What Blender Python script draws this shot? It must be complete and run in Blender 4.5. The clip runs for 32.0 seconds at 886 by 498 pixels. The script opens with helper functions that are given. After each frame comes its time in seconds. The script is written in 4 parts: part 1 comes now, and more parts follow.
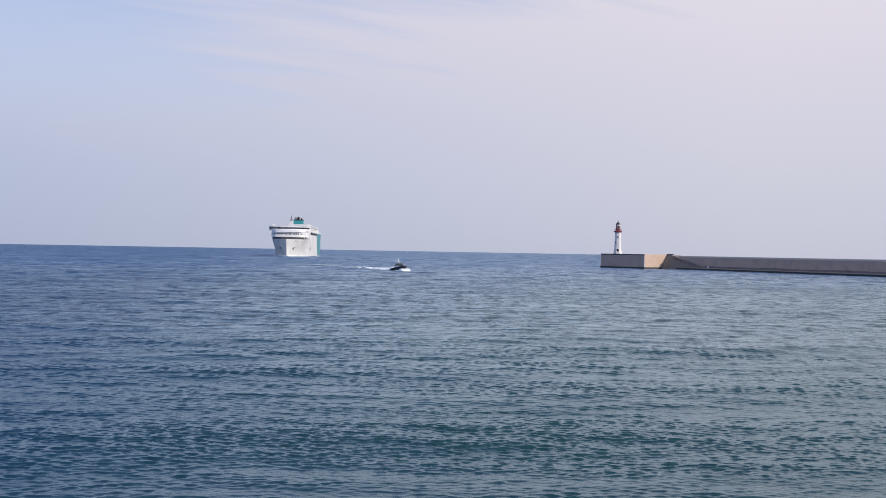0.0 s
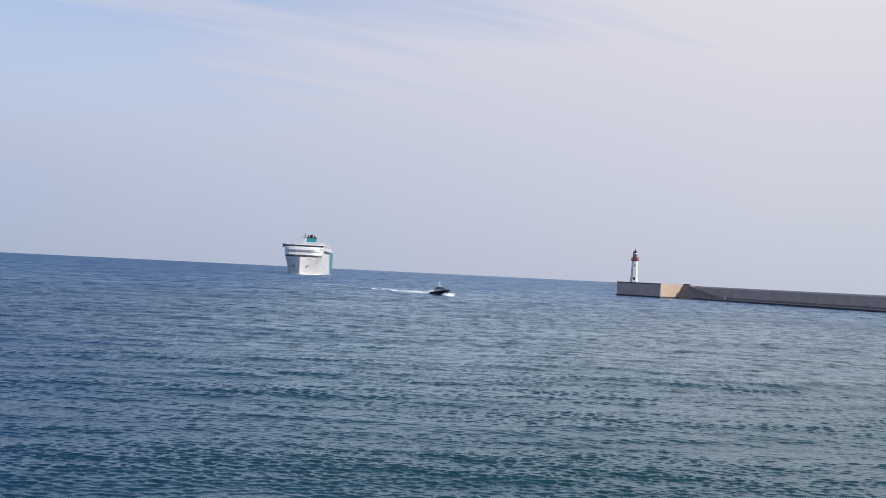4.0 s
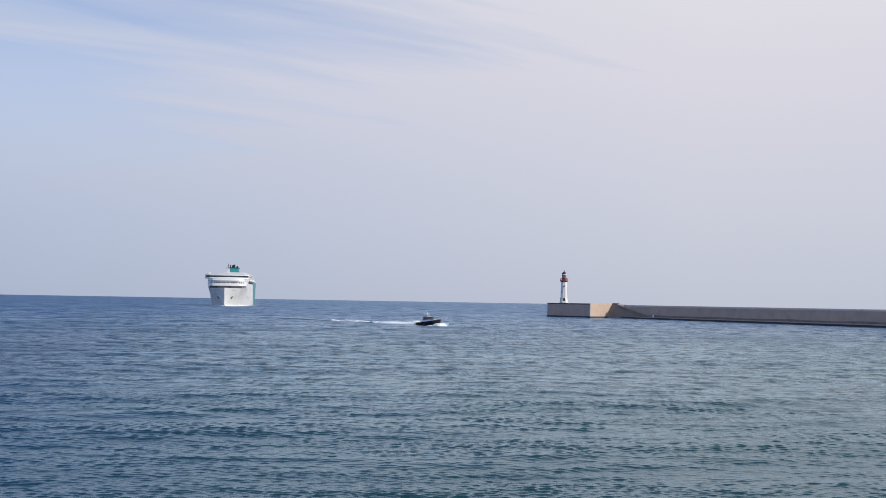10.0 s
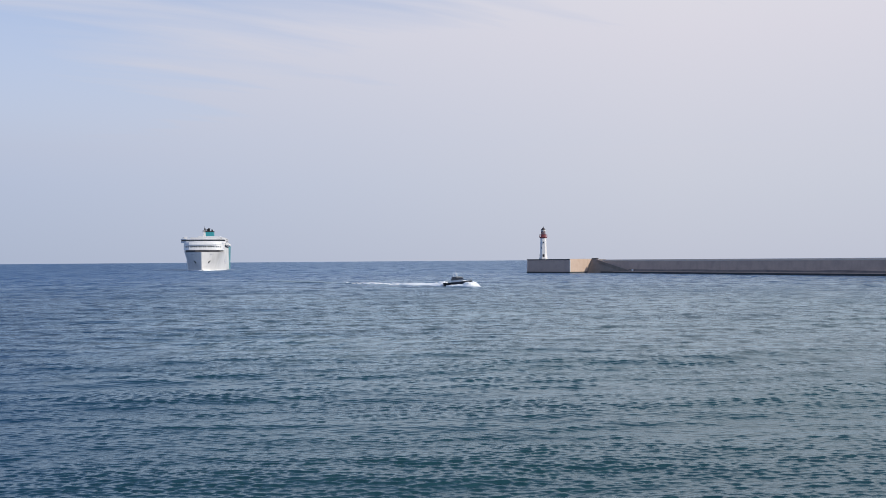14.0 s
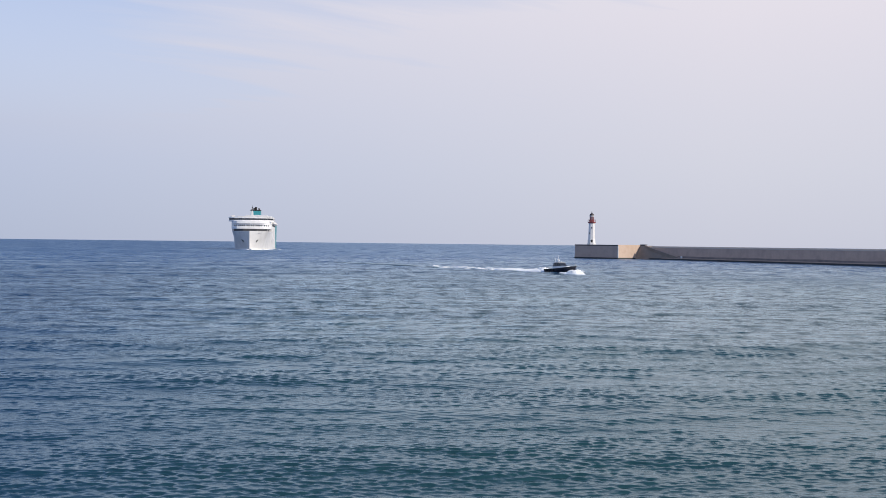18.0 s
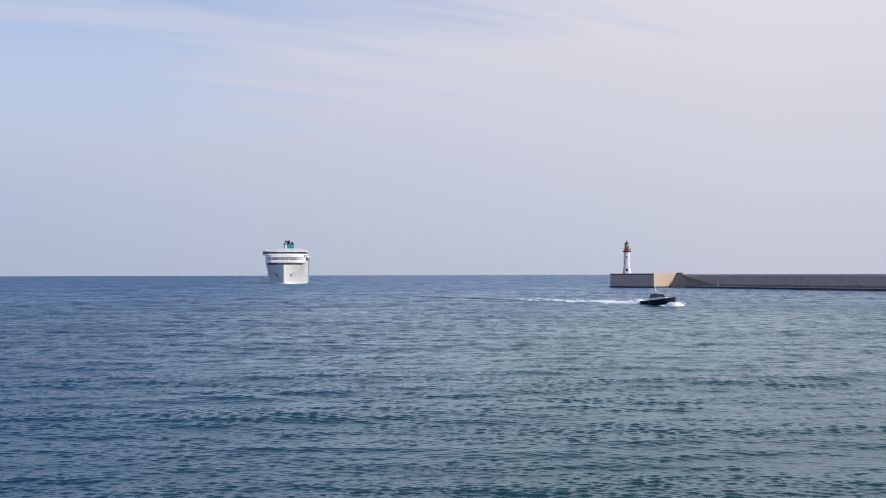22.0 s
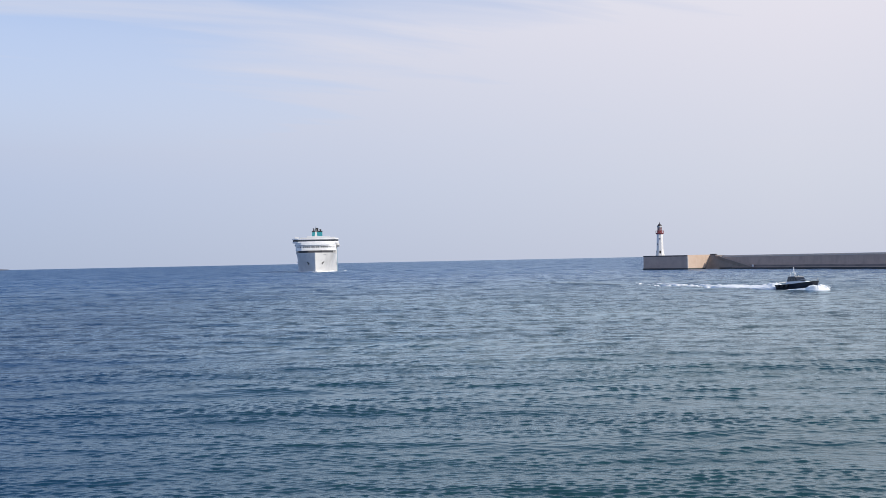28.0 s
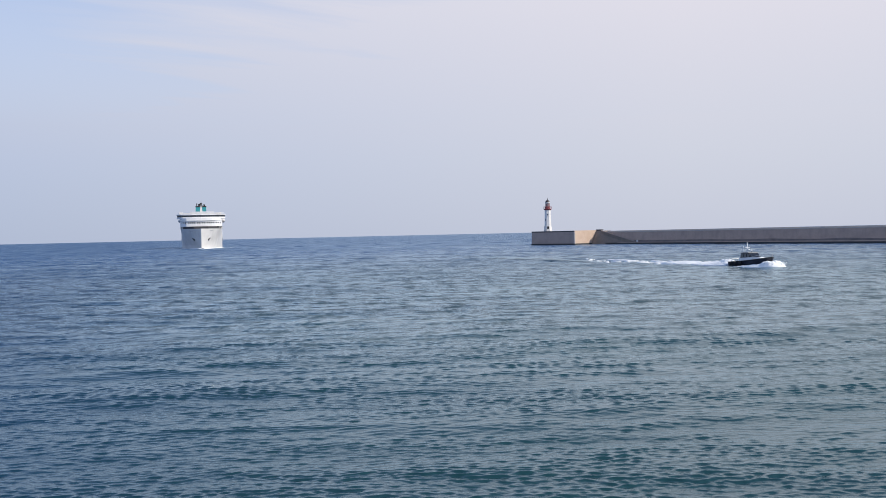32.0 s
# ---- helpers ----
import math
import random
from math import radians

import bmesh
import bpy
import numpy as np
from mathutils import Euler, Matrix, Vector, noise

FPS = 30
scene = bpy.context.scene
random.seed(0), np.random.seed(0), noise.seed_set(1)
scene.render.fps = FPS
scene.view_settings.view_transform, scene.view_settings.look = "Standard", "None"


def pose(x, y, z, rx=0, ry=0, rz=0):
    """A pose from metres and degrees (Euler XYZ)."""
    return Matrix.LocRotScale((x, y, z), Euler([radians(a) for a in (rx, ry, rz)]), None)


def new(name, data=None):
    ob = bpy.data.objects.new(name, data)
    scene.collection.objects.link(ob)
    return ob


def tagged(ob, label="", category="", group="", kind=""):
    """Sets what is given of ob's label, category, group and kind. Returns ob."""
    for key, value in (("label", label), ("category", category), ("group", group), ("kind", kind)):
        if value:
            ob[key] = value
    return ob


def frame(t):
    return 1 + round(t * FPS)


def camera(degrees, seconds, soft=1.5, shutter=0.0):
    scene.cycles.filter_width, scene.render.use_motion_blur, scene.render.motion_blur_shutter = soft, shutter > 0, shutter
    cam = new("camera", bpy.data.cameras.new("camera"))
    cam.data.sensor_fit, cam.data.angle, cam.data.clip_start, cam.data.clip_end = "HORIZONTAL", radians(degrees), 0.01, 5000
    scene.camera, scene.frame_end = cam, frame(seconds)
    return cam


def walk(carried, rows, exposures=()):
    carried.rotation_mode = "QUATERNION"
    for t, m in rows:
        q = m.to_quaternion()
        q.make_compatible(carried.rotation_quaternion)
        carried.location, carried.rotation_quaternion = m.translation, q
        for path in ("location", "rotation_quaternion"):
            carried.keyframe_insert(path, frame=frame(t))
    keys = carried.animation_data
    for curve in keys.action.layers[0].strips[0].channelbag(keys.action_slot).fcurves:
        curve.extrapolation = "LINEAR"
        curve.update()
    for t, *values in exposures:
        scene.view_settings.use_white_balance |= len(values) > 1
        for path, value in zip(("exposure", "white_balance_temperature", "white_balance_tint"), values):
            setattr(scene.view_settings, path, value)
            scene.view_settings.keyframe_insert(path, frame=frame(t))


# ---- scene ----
# ---------------------------------------------------------------- camera
EYE = (0.0, 0.0, 6.7)
cam = camera(44.2, 32.0, soft=0.85)
# seconds, yaw, pitch, roll of a camera held by hand on the quay
PATH = [
    (0, -0.477, 0.065, -1.018),
    (0.5, -2.137, 0.875, -0.206),
    (1, -1.922, 0.992, -0.705),
    (1.5, -0.694, 0.870, -1.548),
    (2, 0.015, 1.613, -2.718),
    (2.5, 0.695, 1.439, -3.000),
    (3, 0.590, 1.121, -2.776),
    (3.5, -0.471, 0.592, -2.630),
    (4, 0.361, 1.228, -2.793),
    (4.5, -0.312, 1.586, -2.971),
    (6.5, -0.625, 0.864, -2.701),
    (7, 0.087, 0.489, 0.858),
    (7.5, -0.947, 0.483, 1.190),
    (8, -1.811, 2.541, 2.010),
    (8.5, -1.803, 4.347, 4.616),
    (9, -2.025, 3.169, 1.485),
    (9.5, 0.087, 2.172, -0.239),
    (10, -3.259, 2.704, -0.973),
    (10.5, -2.657, 2.559, -2.100),
    (11, -2.346, 2.277, -3.011),
    (11.5, -1.785, 2.157, -2.342),
    (12, -0.774, 1.596, 0.097),
    (12.5, 0.318, 0.909, 2.160),
    (13, 0.061, 0.705, 0.510),
    (13.5, -1.691, 0.004, 1.545),
    (14, -4.311, 0.549, 0.431),
    (14.5, -5.802, 0.055, 0.493),
    (15, -5.502, -0.228, -0.380),
    (15.5, -4.295, -0.400, -0.441),
    (17.5, -0.893, -0.690, -0.831),
    (18, -1.820, -0.347, -0.662),
    (18.5, -2.202, -0.263, -1.520),
    (19, -2.214, 0.181, -1.957),
    (19.5, -3.104, 0.967, -0.446),
    (20, -3.196, 0.918, 0.225),
    (20.5, -3.300, 0.746, -0.494),
    (21, -3.365, 0.143, 1.223),
    (21.5, -3.439, 0.562, 1.608),
    (22, -0.005, 1.294, 0.166),
    (22.5, -0.004, 0.365, -0.901),
    (23, -6.202, -0.126, 0.053),
    (23.5, -9.255, -0.859, 0.243),
    (24, -9.791, -0.043, 0.123),
    (24.5, -9.892, 1.144, 0.216),
    (26.5, -9.635, 1.165, 2.595),
    (27, -7.076, -0.567, 3.238),
    (27.5, -4.785, -1.045, 2.949),
    (28, 1.689, 0.559, 1.176),
    (28.5, 4.121, 0.737, -0.201),
    (29, 1.520, 5.500, 2.026),
    (29.2, 1.46, 7.62, 1.19),
    (29.5, 1.985, 7.456, 1.832),
    (30, -1.012, 3.342, 0.815),
    (30.5, -1.851, 2.185, 1.658),
    (31, -2.349, 0.787, 0.213),
    (31.5, -3.234, -0.797, 0.396),
    (32, -4.072, -0.832, 1.284),
]
walk(cam, [(t, pose(*EYE, 90 + p, r, y)) for t, y, p, r in PATH], exposures=[
    (0, 0.02, 6580, 14), (2, 0.02, 6580, 12), (4, 0.0, 6500, 10), (11, -0.02, 6500, 10), (16.5, 0.0, 6500, 10), (17.5, 0.10, 6650, 12), (19, 0.10, 6650, 11),
    (20, 0.0, 6500, 10), (24, 0.0, 6550, 11), (26.8, -0.05, 6350, 9), (27.8, 0.10, 6500, 10), (28.4, 0.13, 6500, 10), (29.0, 0.05, 6500, 10),
    (29.6, -0.22, 6350, 9), (30.0, -0.26, 6350, 9), (30.6, -0.12, 6450, 10), (31, -0.02, 6500, 10), (31.5, 0.04, 6500, 10), (32, 0.08, 6500, 10)])

# ---------------------------------------------------------------- world and sun
SUN_AZ, SUN_EL = 116.0, 36.0   # degrees clockwise from the y axis; above the horizon


def nodes_of(tree):
    tree.nodes.clear()
    return tree.nodes, tree.links


def ramp(n, stops):
    r = n.new("ShaderNodeValToRGB")
    while len(r.color_ramp.elements) < len(stops):
        r.color_ramp.elements.new(0.5)
    for e, (p, c) in zip(r.color_ramp.elements, stops):
        e.position, e.color = p, (c if len(c) == 4 else (*c, 1))
    return r


def math_node(n, l, op, a, b=None, clamp=False):
    m = n.new("ShaderNodeMath")
    m.operation, m.use_clamp = op, clamp
    for i, v in enumerate((a, b)):
        if v is None:
            continue
        if isinstance(v, (int, float)):
            m.inputs[i].default_value = v
        else:
            l.new(v, m.inputs[i])
    return m.outputs[0]


def mix_rgb(n, l, fac, a, b, mode="MIX"):
    m = n.new("ShaderNodeMix")
    m.data_type, m.blend_type = "RGBA", mode
    for sock, v in ((m.inputs["Factor"], fac), (m.inputs[6], a), (m.inputs[7], b)):
        if isinstance(v, (int, float)):
            sock.default_value = v
        elif isinstance(v, tuple):
            sock.default_value = v if len(v) == 4 else (*v, 1)
        else:
            l.new(v, sock)
    return m.outputs[2]


def make_world():
    w = bpy.data.worlds.new("sky")
    scene.world = w
    w.use_nodes = True
    n, l = nodes_of(w.node_tree)
    out, bg = n.new("ShaderNodeOutputWorld"), n.new("ShaderNodeBackground")
    sky = n.new("ShaderNodeTexSky")
    sky.sky_type, sky.sun_disc = "NISHITA", False
    sky.sun_elevation, sky.sun_rotation = radians(SUN_EL), radians(SUN_AZ)
    sky.air_density, sky.dust_density, sky.ozone_density = 1.0, 0.2, 4.0
    coord = n.new("ShaderNodeTexCoord")
    sep = n.new("ShaderNodeSeparateXYZ")
    l.new(coord.outputs["Generated"], sep.inputs[0])
    # a flat cloud sheet far above: directions divided by their height
    high = math_node(n, l, "ADD", math_node(n, l, "MAXIMUM", sep.outputs[2], 0.0), 0.12)
    flat = n.new("ShaderNodeCombineXYZ")
    l.new(math_node(n, l, "DIVIDE", sep.outputs[0], high), flat.inputs[0])
    l.new(math_node(n, l, "DIVIDE", sep.outputs[1], high), flat.inputs[1])
    turn = n.new("ShaderNodeMapping")
    turn.inputs["Rotation"].default_value = (0, 0, radians(-27))
    l.new(flat.outputs[0], turn.inputs[0])
    drawn = n.new("ShaderNodeMapping")
    drawn.inputs["Scale"].default_value = (0.7, 3.2, 1)
    drawn.inputs["Location"].default_value = (0.6, 0.2, 0)
    l.new(turn.outputs[0], drawn.inputs[0])
    wisps = n.new("ShaderNodeTexNoise")
    wisps.inputs["Scale"].default_value, wisps.inputs["Detail"].default_value = 1.25, 5
    wisps.inputs["Roughness"].default_value, wisps.inputs["Distortion"].default_value = 0.5, 0.5
    l.new(drawn.outputs[0], wisps.inputs["Vector"])
    banks = n.new("ShaderNodeTexNoise")
    banks.inputs["Scale"].default_value, banks.inputs["Detail"].default_value = 0.45, 3
    l.new(flat.outputs[0], banks.inputs["Vector"])
    # the veil thickens towards the sun's side and thins out overhead
    toward = n.new("ShaderNodeVectorMath")
    toward.operation = "DOT_PRODUCT"
    toward.inputs[1].default_value = (math.sin(radians(85)), math.cos(radians(85)), 0)
    l.new(coord.outputs["Generated"], toward.inputs[0])
    side = math_node(n, l, "MULTIPLY", toward.outputs["Value"], 0.50)
    # higher up the veil breaks into clearer streaks
    broken = n.new("ShaderNodeMapRange")
    for i, v in ((1, 0.20), (2, 0.32), (3, 0.7), (4, 1.1)):
        broken.inputs[i].default_value = v
    l.new(sep.outputs[2], broken.inputs[0])
    soft = math_node(n, l, "ADD", math_node(n, l, "MULTIPLY", math_node(n, l, "SUBTRACT", wisps.outputs[0], 0.5), broken.outputs[0]), 0.5)
    cover = math_node(n, l, "ADD", soft, math_node(n, l, "MULTIPLY", math_node(n, l, "SUBTRACT", banks.outputs[0], 0.5), 0.5))
    cover = math_node(n, l, "ADD", cover, side)
    thin = math_node(n, l, "MULTIPLY", math_node(n, l, "SUBTRACT", sep.outputs[2], 0.225), -1.5)
    cover = math_node(n, l, "ADD", cover, thin)
    veil = ramp(n, [(0.08, (0, 0, 0)), (0.62, (1, 1, 1))])
    l.new(cover, veil.inputs[0])
    fac = math_node(n, l, "ADD", math_node(n, l, "MULTIPLY", veil.outputs[0], 0.77), 0.19)
    haze = n.new("ShaderNodeMapRange")
    for i, v in ((1, 0.10), (2, 0.36), (3, 0.97), (4, 0.0)):
        haze.inputs[i].default_value = v
    l.new(sep.outputs[2], haze.inputs[0])
    fac = math_node(n, l, "MAXIMUM", fac, haze.outputs[0])
    # haze: bluer away from the sun, greyer low down, warm white higher up
    cool = ramp(n, [(0.0, (0.37, 0.44, 0.60)), (0.07, (0.42, 0.49, 0.66)), (0.20, (0.56, 0.60, 0.72)), (0.30, (0.52, 0.58, 0.73)), (0.45, (0.36, 0.47, 0.70)), (1.0, (0.30, 0.42, 0.66))])
    warm = ramp(n, [(0.0, (0.53, 0.56, 0.67)), (0.07, (0.60, 0.62, 0.71)), (0.20, (0.72, 0.70, 0.77)), (0.29, (0.78, 0.765, 0.81)), (0.45, (0.74, 0.80, 0.90)), (1.0, (0.56, 0.66, 0.82))])
    turned_to = n.new("ShaderNodeMapRange")
    for i, v in ((1, -0.42), (2, 0.36), (3, 0.0), (4, 1.0)):
        turned_to.inputs[i].default_value = v
    l.new(toward.outputs["Value"], turned_to.inputs[0])
    for r in (cool, warm):
        l.new(sep.outputs[2], r.inputs[0])
    low = mix_rgb(n, l, turned_to.outputs[0], cool.outputs[0], warm.outputs[0])
    clear = mix_rgb(n, l, 1.0, sky.outputs[0], (SKY * 0.90, SKY * 0.99, SKY * 1.14), "MULTIPLY")
    both = mix_rgb(n, l, fac, clear, low)
    l.new(both, bg.inputs[0])
    bg.inputs[1].default_value = 1.0
    l.new(bg.outputs[0], out.inputs[0])


SKY = 0.125
make_world()

sun = new("sun", bpy.data.lights.new("sun", "SUN"))
sun.data.energy, sun.data.angle, sun.data.color = 3.3, radians(1.5), (1.0, 0.93, 0.82)
sun_way = Vector((math.sin(radians(SUN_AZ)) * math.cos(radians(SUN_EL)), math.cos(radians(SUN_AZ)) * math.cos(radians(SUN_EL)), math.sin(radians(SUN_EL))))
sun.matrix_world = Matrix.Translation(sun_way * 500) @ sun_way.to_track_quat("Z", "Y").to_matrix().to_4x4()


# ---------------------------------------------------------------- materials
def surface(name, colour, rough=0.6, metal=0.0, vary=0.12, scale=1.0, bump=0.0, stain=None, streak=0.0, spec=0.5):
    """Paint, concrete or metal with grain at two scales; stain: a second colour in patches; streak: runs of it down the face."""
    m = bpy.data.materials.new(name)
    m.use_nodes = True
    n, l = nodes_of(m.node_tree)
    out, b = n.new("ShaderNodeOutputMaterial"), n.new("ShaderNodeBsdfPrincipled")
    l.new(b.outputs[0], out.inputs[0])
    co = n.new("ShaderNodeTexCoord")
    big, fine = n.new("ShaderNodeTexNoise"), n.new("ShaderNodeTexNoise")
    for t, s, d in ((big, 0.35 * scale, 4), (fine, 5.0 * scale, 5)):
        t.inputs["Scale"].default_value, t.inputs["Detail"].default_value = s, d
        l.new(co.outputs["Object"], t.inputs["Vector"])
    c0 = tuple(max(0, c * (1 - vary)) for c in colour)
    c1 = tuple(min(1, c * (1 + vary)) for c in colour)
    col = mix_rgb(n, l, fine.outputs[0], c0, c1)
    if stain:
        r = ramp(n, [(0.45, (0, 0, 0)), (0.7, (1, 1, 1))])
        l.new(big.outputs[0], r.inputs[0])
        col = mix_rgb(n, l, math_node(n, l, "MULTIPLY", r.outputs[0], 0.75), col, stain)
        if streak:
            mp, run = n.new("ShaderNodeMapping"), n.new("ShaderNodeTexNoise")
            mp.inputs["Scale"].default_value = (1.1 * scale, 1.1 * scale, 0.07 * scale)
            run.inputs["Scale"].default_value, run.inputs["Detail"].default_value = 1.0, 5
            l.new(co.outputs["Object"], mp.inputs[0])
            l.new(mp.outputs[0], run.inputs["Vector"])
            r2 = ramp(n, [(0.48, (0, 0, 0)), (0.72, (1, 1, 1))])
            l.new(run.outputs[0], r2.inputs[0])
            col = mix_rgb(n, l, math_node(n, l, "MULTIPLY", r2.outputs[0], streak), col, stain)
    l.new(col, b.inputs["Base Color"])
    b.inputs["Roughness"].default_value, b.inputs["Metallic"].default_value = rough, metal
    b.inputs["Specular IOR Level"].default_value = spec
    if bump:
        bp = n.new("ShaderNodeBump")
        bp.inputs["Strength"].default_value, bp.inputs["Distance"].default_value = bump, 0.05
        l.new(fine.outputs[0], bp.inputs["Height"])
        l.new(bp.outputs[0], b.inputs["Normal"])
    return m


def water_material():
    m = bpy.data.materials.new("sea_water")
    m.use_nodes = True
    n, l = nodes_of(m.node_tree)
    out, body, sheen = n.new("ShaderNodeOutputMaterial"), n.new("ShaderNodeBsdfDiffuse"), n.new("ShaderNodeBsdfGlossy")
    mixed, fresnel = n.new("ShaderNodeMixShader"), n.new("ShaderNodeFresnel")
    l.new(body.outputs[0], mixed.inputs[1])
    l.new(sheen.outputs[0], mixed.inputs[2])
    l.new(mixed.outputs[0], out.inputs[0])
    co = n.new("ShaderNodeTexCoord")
    patch = n.new("ShaderNodeTexNoise")
    patch.inputs["Scale"].default_value, patch.inputs["Detail"].default_value = 0.02, 4
    l.new(co.outputs["Object"], patch.inputs["Vector"])
    r = ramp(n, [(0.35, (0.011, 0.042, 0.058)), (0.65, (0.011, 0.051, 0.055))])
    l.new(patch.outputs[0], r.inputs[0])
    # bluer with distance: reflected sky blue is put into the body colour
    from_quay = n.new("ShaderNodeVectorMath")
    from_quay.operation = "LENGTH"
    l.new(co.outputs["Object"], from_quay.inputs[0])
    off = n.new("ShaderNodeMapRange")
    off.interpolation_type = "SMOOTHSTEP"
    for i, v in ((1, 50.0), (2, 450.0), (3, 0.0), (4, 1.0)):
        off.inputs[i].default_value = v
    l.new(from_quay.outputs["Value"], off.inputs[0])
    # left side painted darker and bluer, standing in for lens falloff
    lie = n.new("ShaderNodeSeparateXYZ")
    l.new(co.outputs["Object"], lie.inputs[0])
    left_dim = n.new("ShaderNodeMapRange")
    left_dim.interpolation_type = "SMOOTHSTEP"
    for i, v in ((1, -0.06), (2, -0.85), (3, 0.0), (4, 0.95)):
        left_dim.inputs[i].default_value = v
    wide = math_node(n, l, "DIVIDE", lie.outputs[0], math_node(n, l, "ADD", math_node(n, l, "MULTIPLY", from_quay.outputs["Value"], 0.28), 20.0))
    l.new(wide, left_dim.inputs[0])
    near = mix_rgb(n, l, left_dim.outputs[0], r.outputs[0], (0.004, 0.030, 0.086))
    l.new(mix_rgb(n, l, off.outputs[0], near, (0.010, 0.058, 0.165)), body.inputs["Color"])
    fresnel.inputs["IOR"].default_value = 1.40
    sheen.inputs["Color"].default_value = (0.84, 0.96, 1.0, 1)
    # ripples too small to build widen the gloss far out on the sheet
    far = n.new("ShaderNodeVectorMath")
    far.operation = "LENGTH"
    l.new(co.outputs["Object"], far.inputs[0])
    gloss = n.new("ShaderNodeMapRange")
    gloss.interpolation_type = "SMOOTHSTEP"
    for i, v in ((1, 40.0), (2, 800.0), (3, 0.08), (4, 0.34)):
        gloss.inputs[i].default_value = v
    l.new(far.outputs["Value"], gloss.inputs[0])
    # steep little waves hide the sheen far out
    share = n.new("ShaderNodeMapRange")
    share.interpolation_type = "SMOOTHSTEP"
    for i, v in ((1, 30.0), (2, 480.0), (3, 1.02), (4, 0.93)):
        share.inputs[i].default_value = v
    l.new(far.outputs["Value"], share.inputs[0])
    # sheen painted weaker on the left too, darkening it like lens falloff
    side_dim = math_node(n, l, "SUBTRACT", 1.0, math_node(n, l, "MULTIPLY", left_dim.outputs[0], 0.38))
    # and a smaller dimming put into the sheen on the right
    right_dim = n.new("ShaderNodeMapRange")
    right_dim.interpolation_type = "SMOOTHSTEP"
    for i, v in ((1, 0.1), (2, 0.85), (3, 0.0), (4, 0.10)):
        right_dim.inputs[i].default_value = v
    l.new(wide, right_dim.inputs[0])
    side_dim = math_node(n, l, "SUBTRACT", side_dim, right_dim.outputs[0])
    # sheen dimmed in painted dashes for unbuilt steep wavelets, larger farther out
    ruffle = None
    for fx, fy, a, b, c, d in ((0.42, 0.40, 50.0, 110.0, 170.0, 280.0), (0.19, 0.10, 170.0, 280.0, 420.0, 700.0), (0.08, 0.018, 420.0, 700.0, 20000.0, 30000.0)):
        mp, t = n.new("ShaderNodeMapping"), n.new("ShaderNodeTexNoise")
        mp.inputs["Scale"].default_value = (fx, fy, 1)
        t.inputs["Scale"].default_value, t.inputs["Detail"].default_value, t.inputs["Roughness"].default_value = 1.0, 5, 0.68
        l.new(co.outputs["Object"], mp.inputs[0])
        l.new(mp.outputs[0], t.inputs["Vector"])
        dash = n.new("ShaderNodeMapRange")
        dash.interpolation_type = "SMOOTHSTEP"
        for i, v in ((1, 0.46), (2, 0.68), (3, 0.19), (4, -0.72)):
            dash.inputs[i].default_value = v
        l.new(t.outputs[0], dash.inputs[0])
        rise, fall = n.new("ShaderNodeMapRange"), n.new("ShaderNodeMapRange")
        for node, lo, hi, v0, v1 in ((rise, a, b, 0.0, 1.0), (fall, c, d, 1.0, 0.0)):
            for i, v in ((1, lo), (2, hi), (3, v0), (4, v1)):
                node.inputs[i].default_value = v
            l.new(far.outputs["Value"], node.inputs[0])
        layer = math_node(n, l, "MULTIPLY", dash.outputs[0], math_node(n, l, "MULTIPLY", rise.outputs[0], fall.outputs[0]))
        ruffle = math_node(n, l, "ADD", ruffle, layer) if ruffle else layer
    ruffled = math_node(n, l, "ADD", ruffle, 1.0)
    sheen_dim = math_node(n, l, "MULTIPLY", side_dim, ruffled)
    l.new(math_node(n, l, "MULTIPLY", fresnel.outputs[0], math_node(n, l, "MULTIPLY", share.outputs[0], sheen_dim), True), mixed.inputs[0])
    # gusts: patches where the ripples stand steeper
    gmap, gust = n.new("ShaderNodeMapping"), n.new("ShaderNodeTexNoise")
    gmap.inputs["Scale"].default_value = (0.35, 1.0, 1.0)
    gust.inputs["Scale"].default_value, gust.inputs["Detail"].default_value = 0.09, 5
    gust.inputs["Roughness"].default_value = 0.62
    l.new(co.outputs["Object"], gmap.inputs[0])
    l.new(gmap.outputs[0], gust.inputs["Vector"])
    steep = n.new("ShaderNodeMapRange")
    for i, v in ((1, 0.38), (2, 0.62), (3, 0.4), (4, 1.15)):
        steep.inputs[i].default_value = v
    l.new(gust.outputs[0], steep.inputs[0])
    l.new(math_node(n, l, "MULTIPLY", gloss.outputs[0], math_node(n, l, "ADD", math_node(n, l, "MULTIPLY", steep.outputs[0], 1.0), 0.35)), sheen.inputs["Roughness"])
    last = None
    # wavelets too short for the mesh, each size only where the mesh no longer carries it
    for size, stretch, start, full, strength, dist in ((0.07, 0.60, 400.0, 1200.0, 1.0, 5.0), (0.2, 1.0, 170.0, 450.0, 1.0, 2.0), (0.55, 0.8, 90.0, 240.0, 1.0, 0.7), (1.8, 0.8, 60.0, 130.0, 0.9, 0.2), (7.5, 0.7, 0.0, 1.0, 0.9, 0.024)):
        mp, t, bp, reach = n.new("ShaderNodeMapping"), n.new("ShaderNodeTexNoise"), n.new("ShaderNodeBump"), n.new("ShaderNodeMapRange")
        mp.inputs["Scale"].default_value = (stretch, 1, 1)
        mp.inputs["Rotation"].default_value = (0, 0, radians(-9 + 3 * size))
        t.inputs["Scale"].default_value, t.inputs["Detail"].default_value = size, 3
        t.inputs["Roughness"].default_value = 0.55
        bp.inputs["Distance"].default_value = dist
        for i, v in ((1, start), (2, full), (3, 0.0 if start else strength), (4, strength)):
            reach.inputs[i].default_value = v
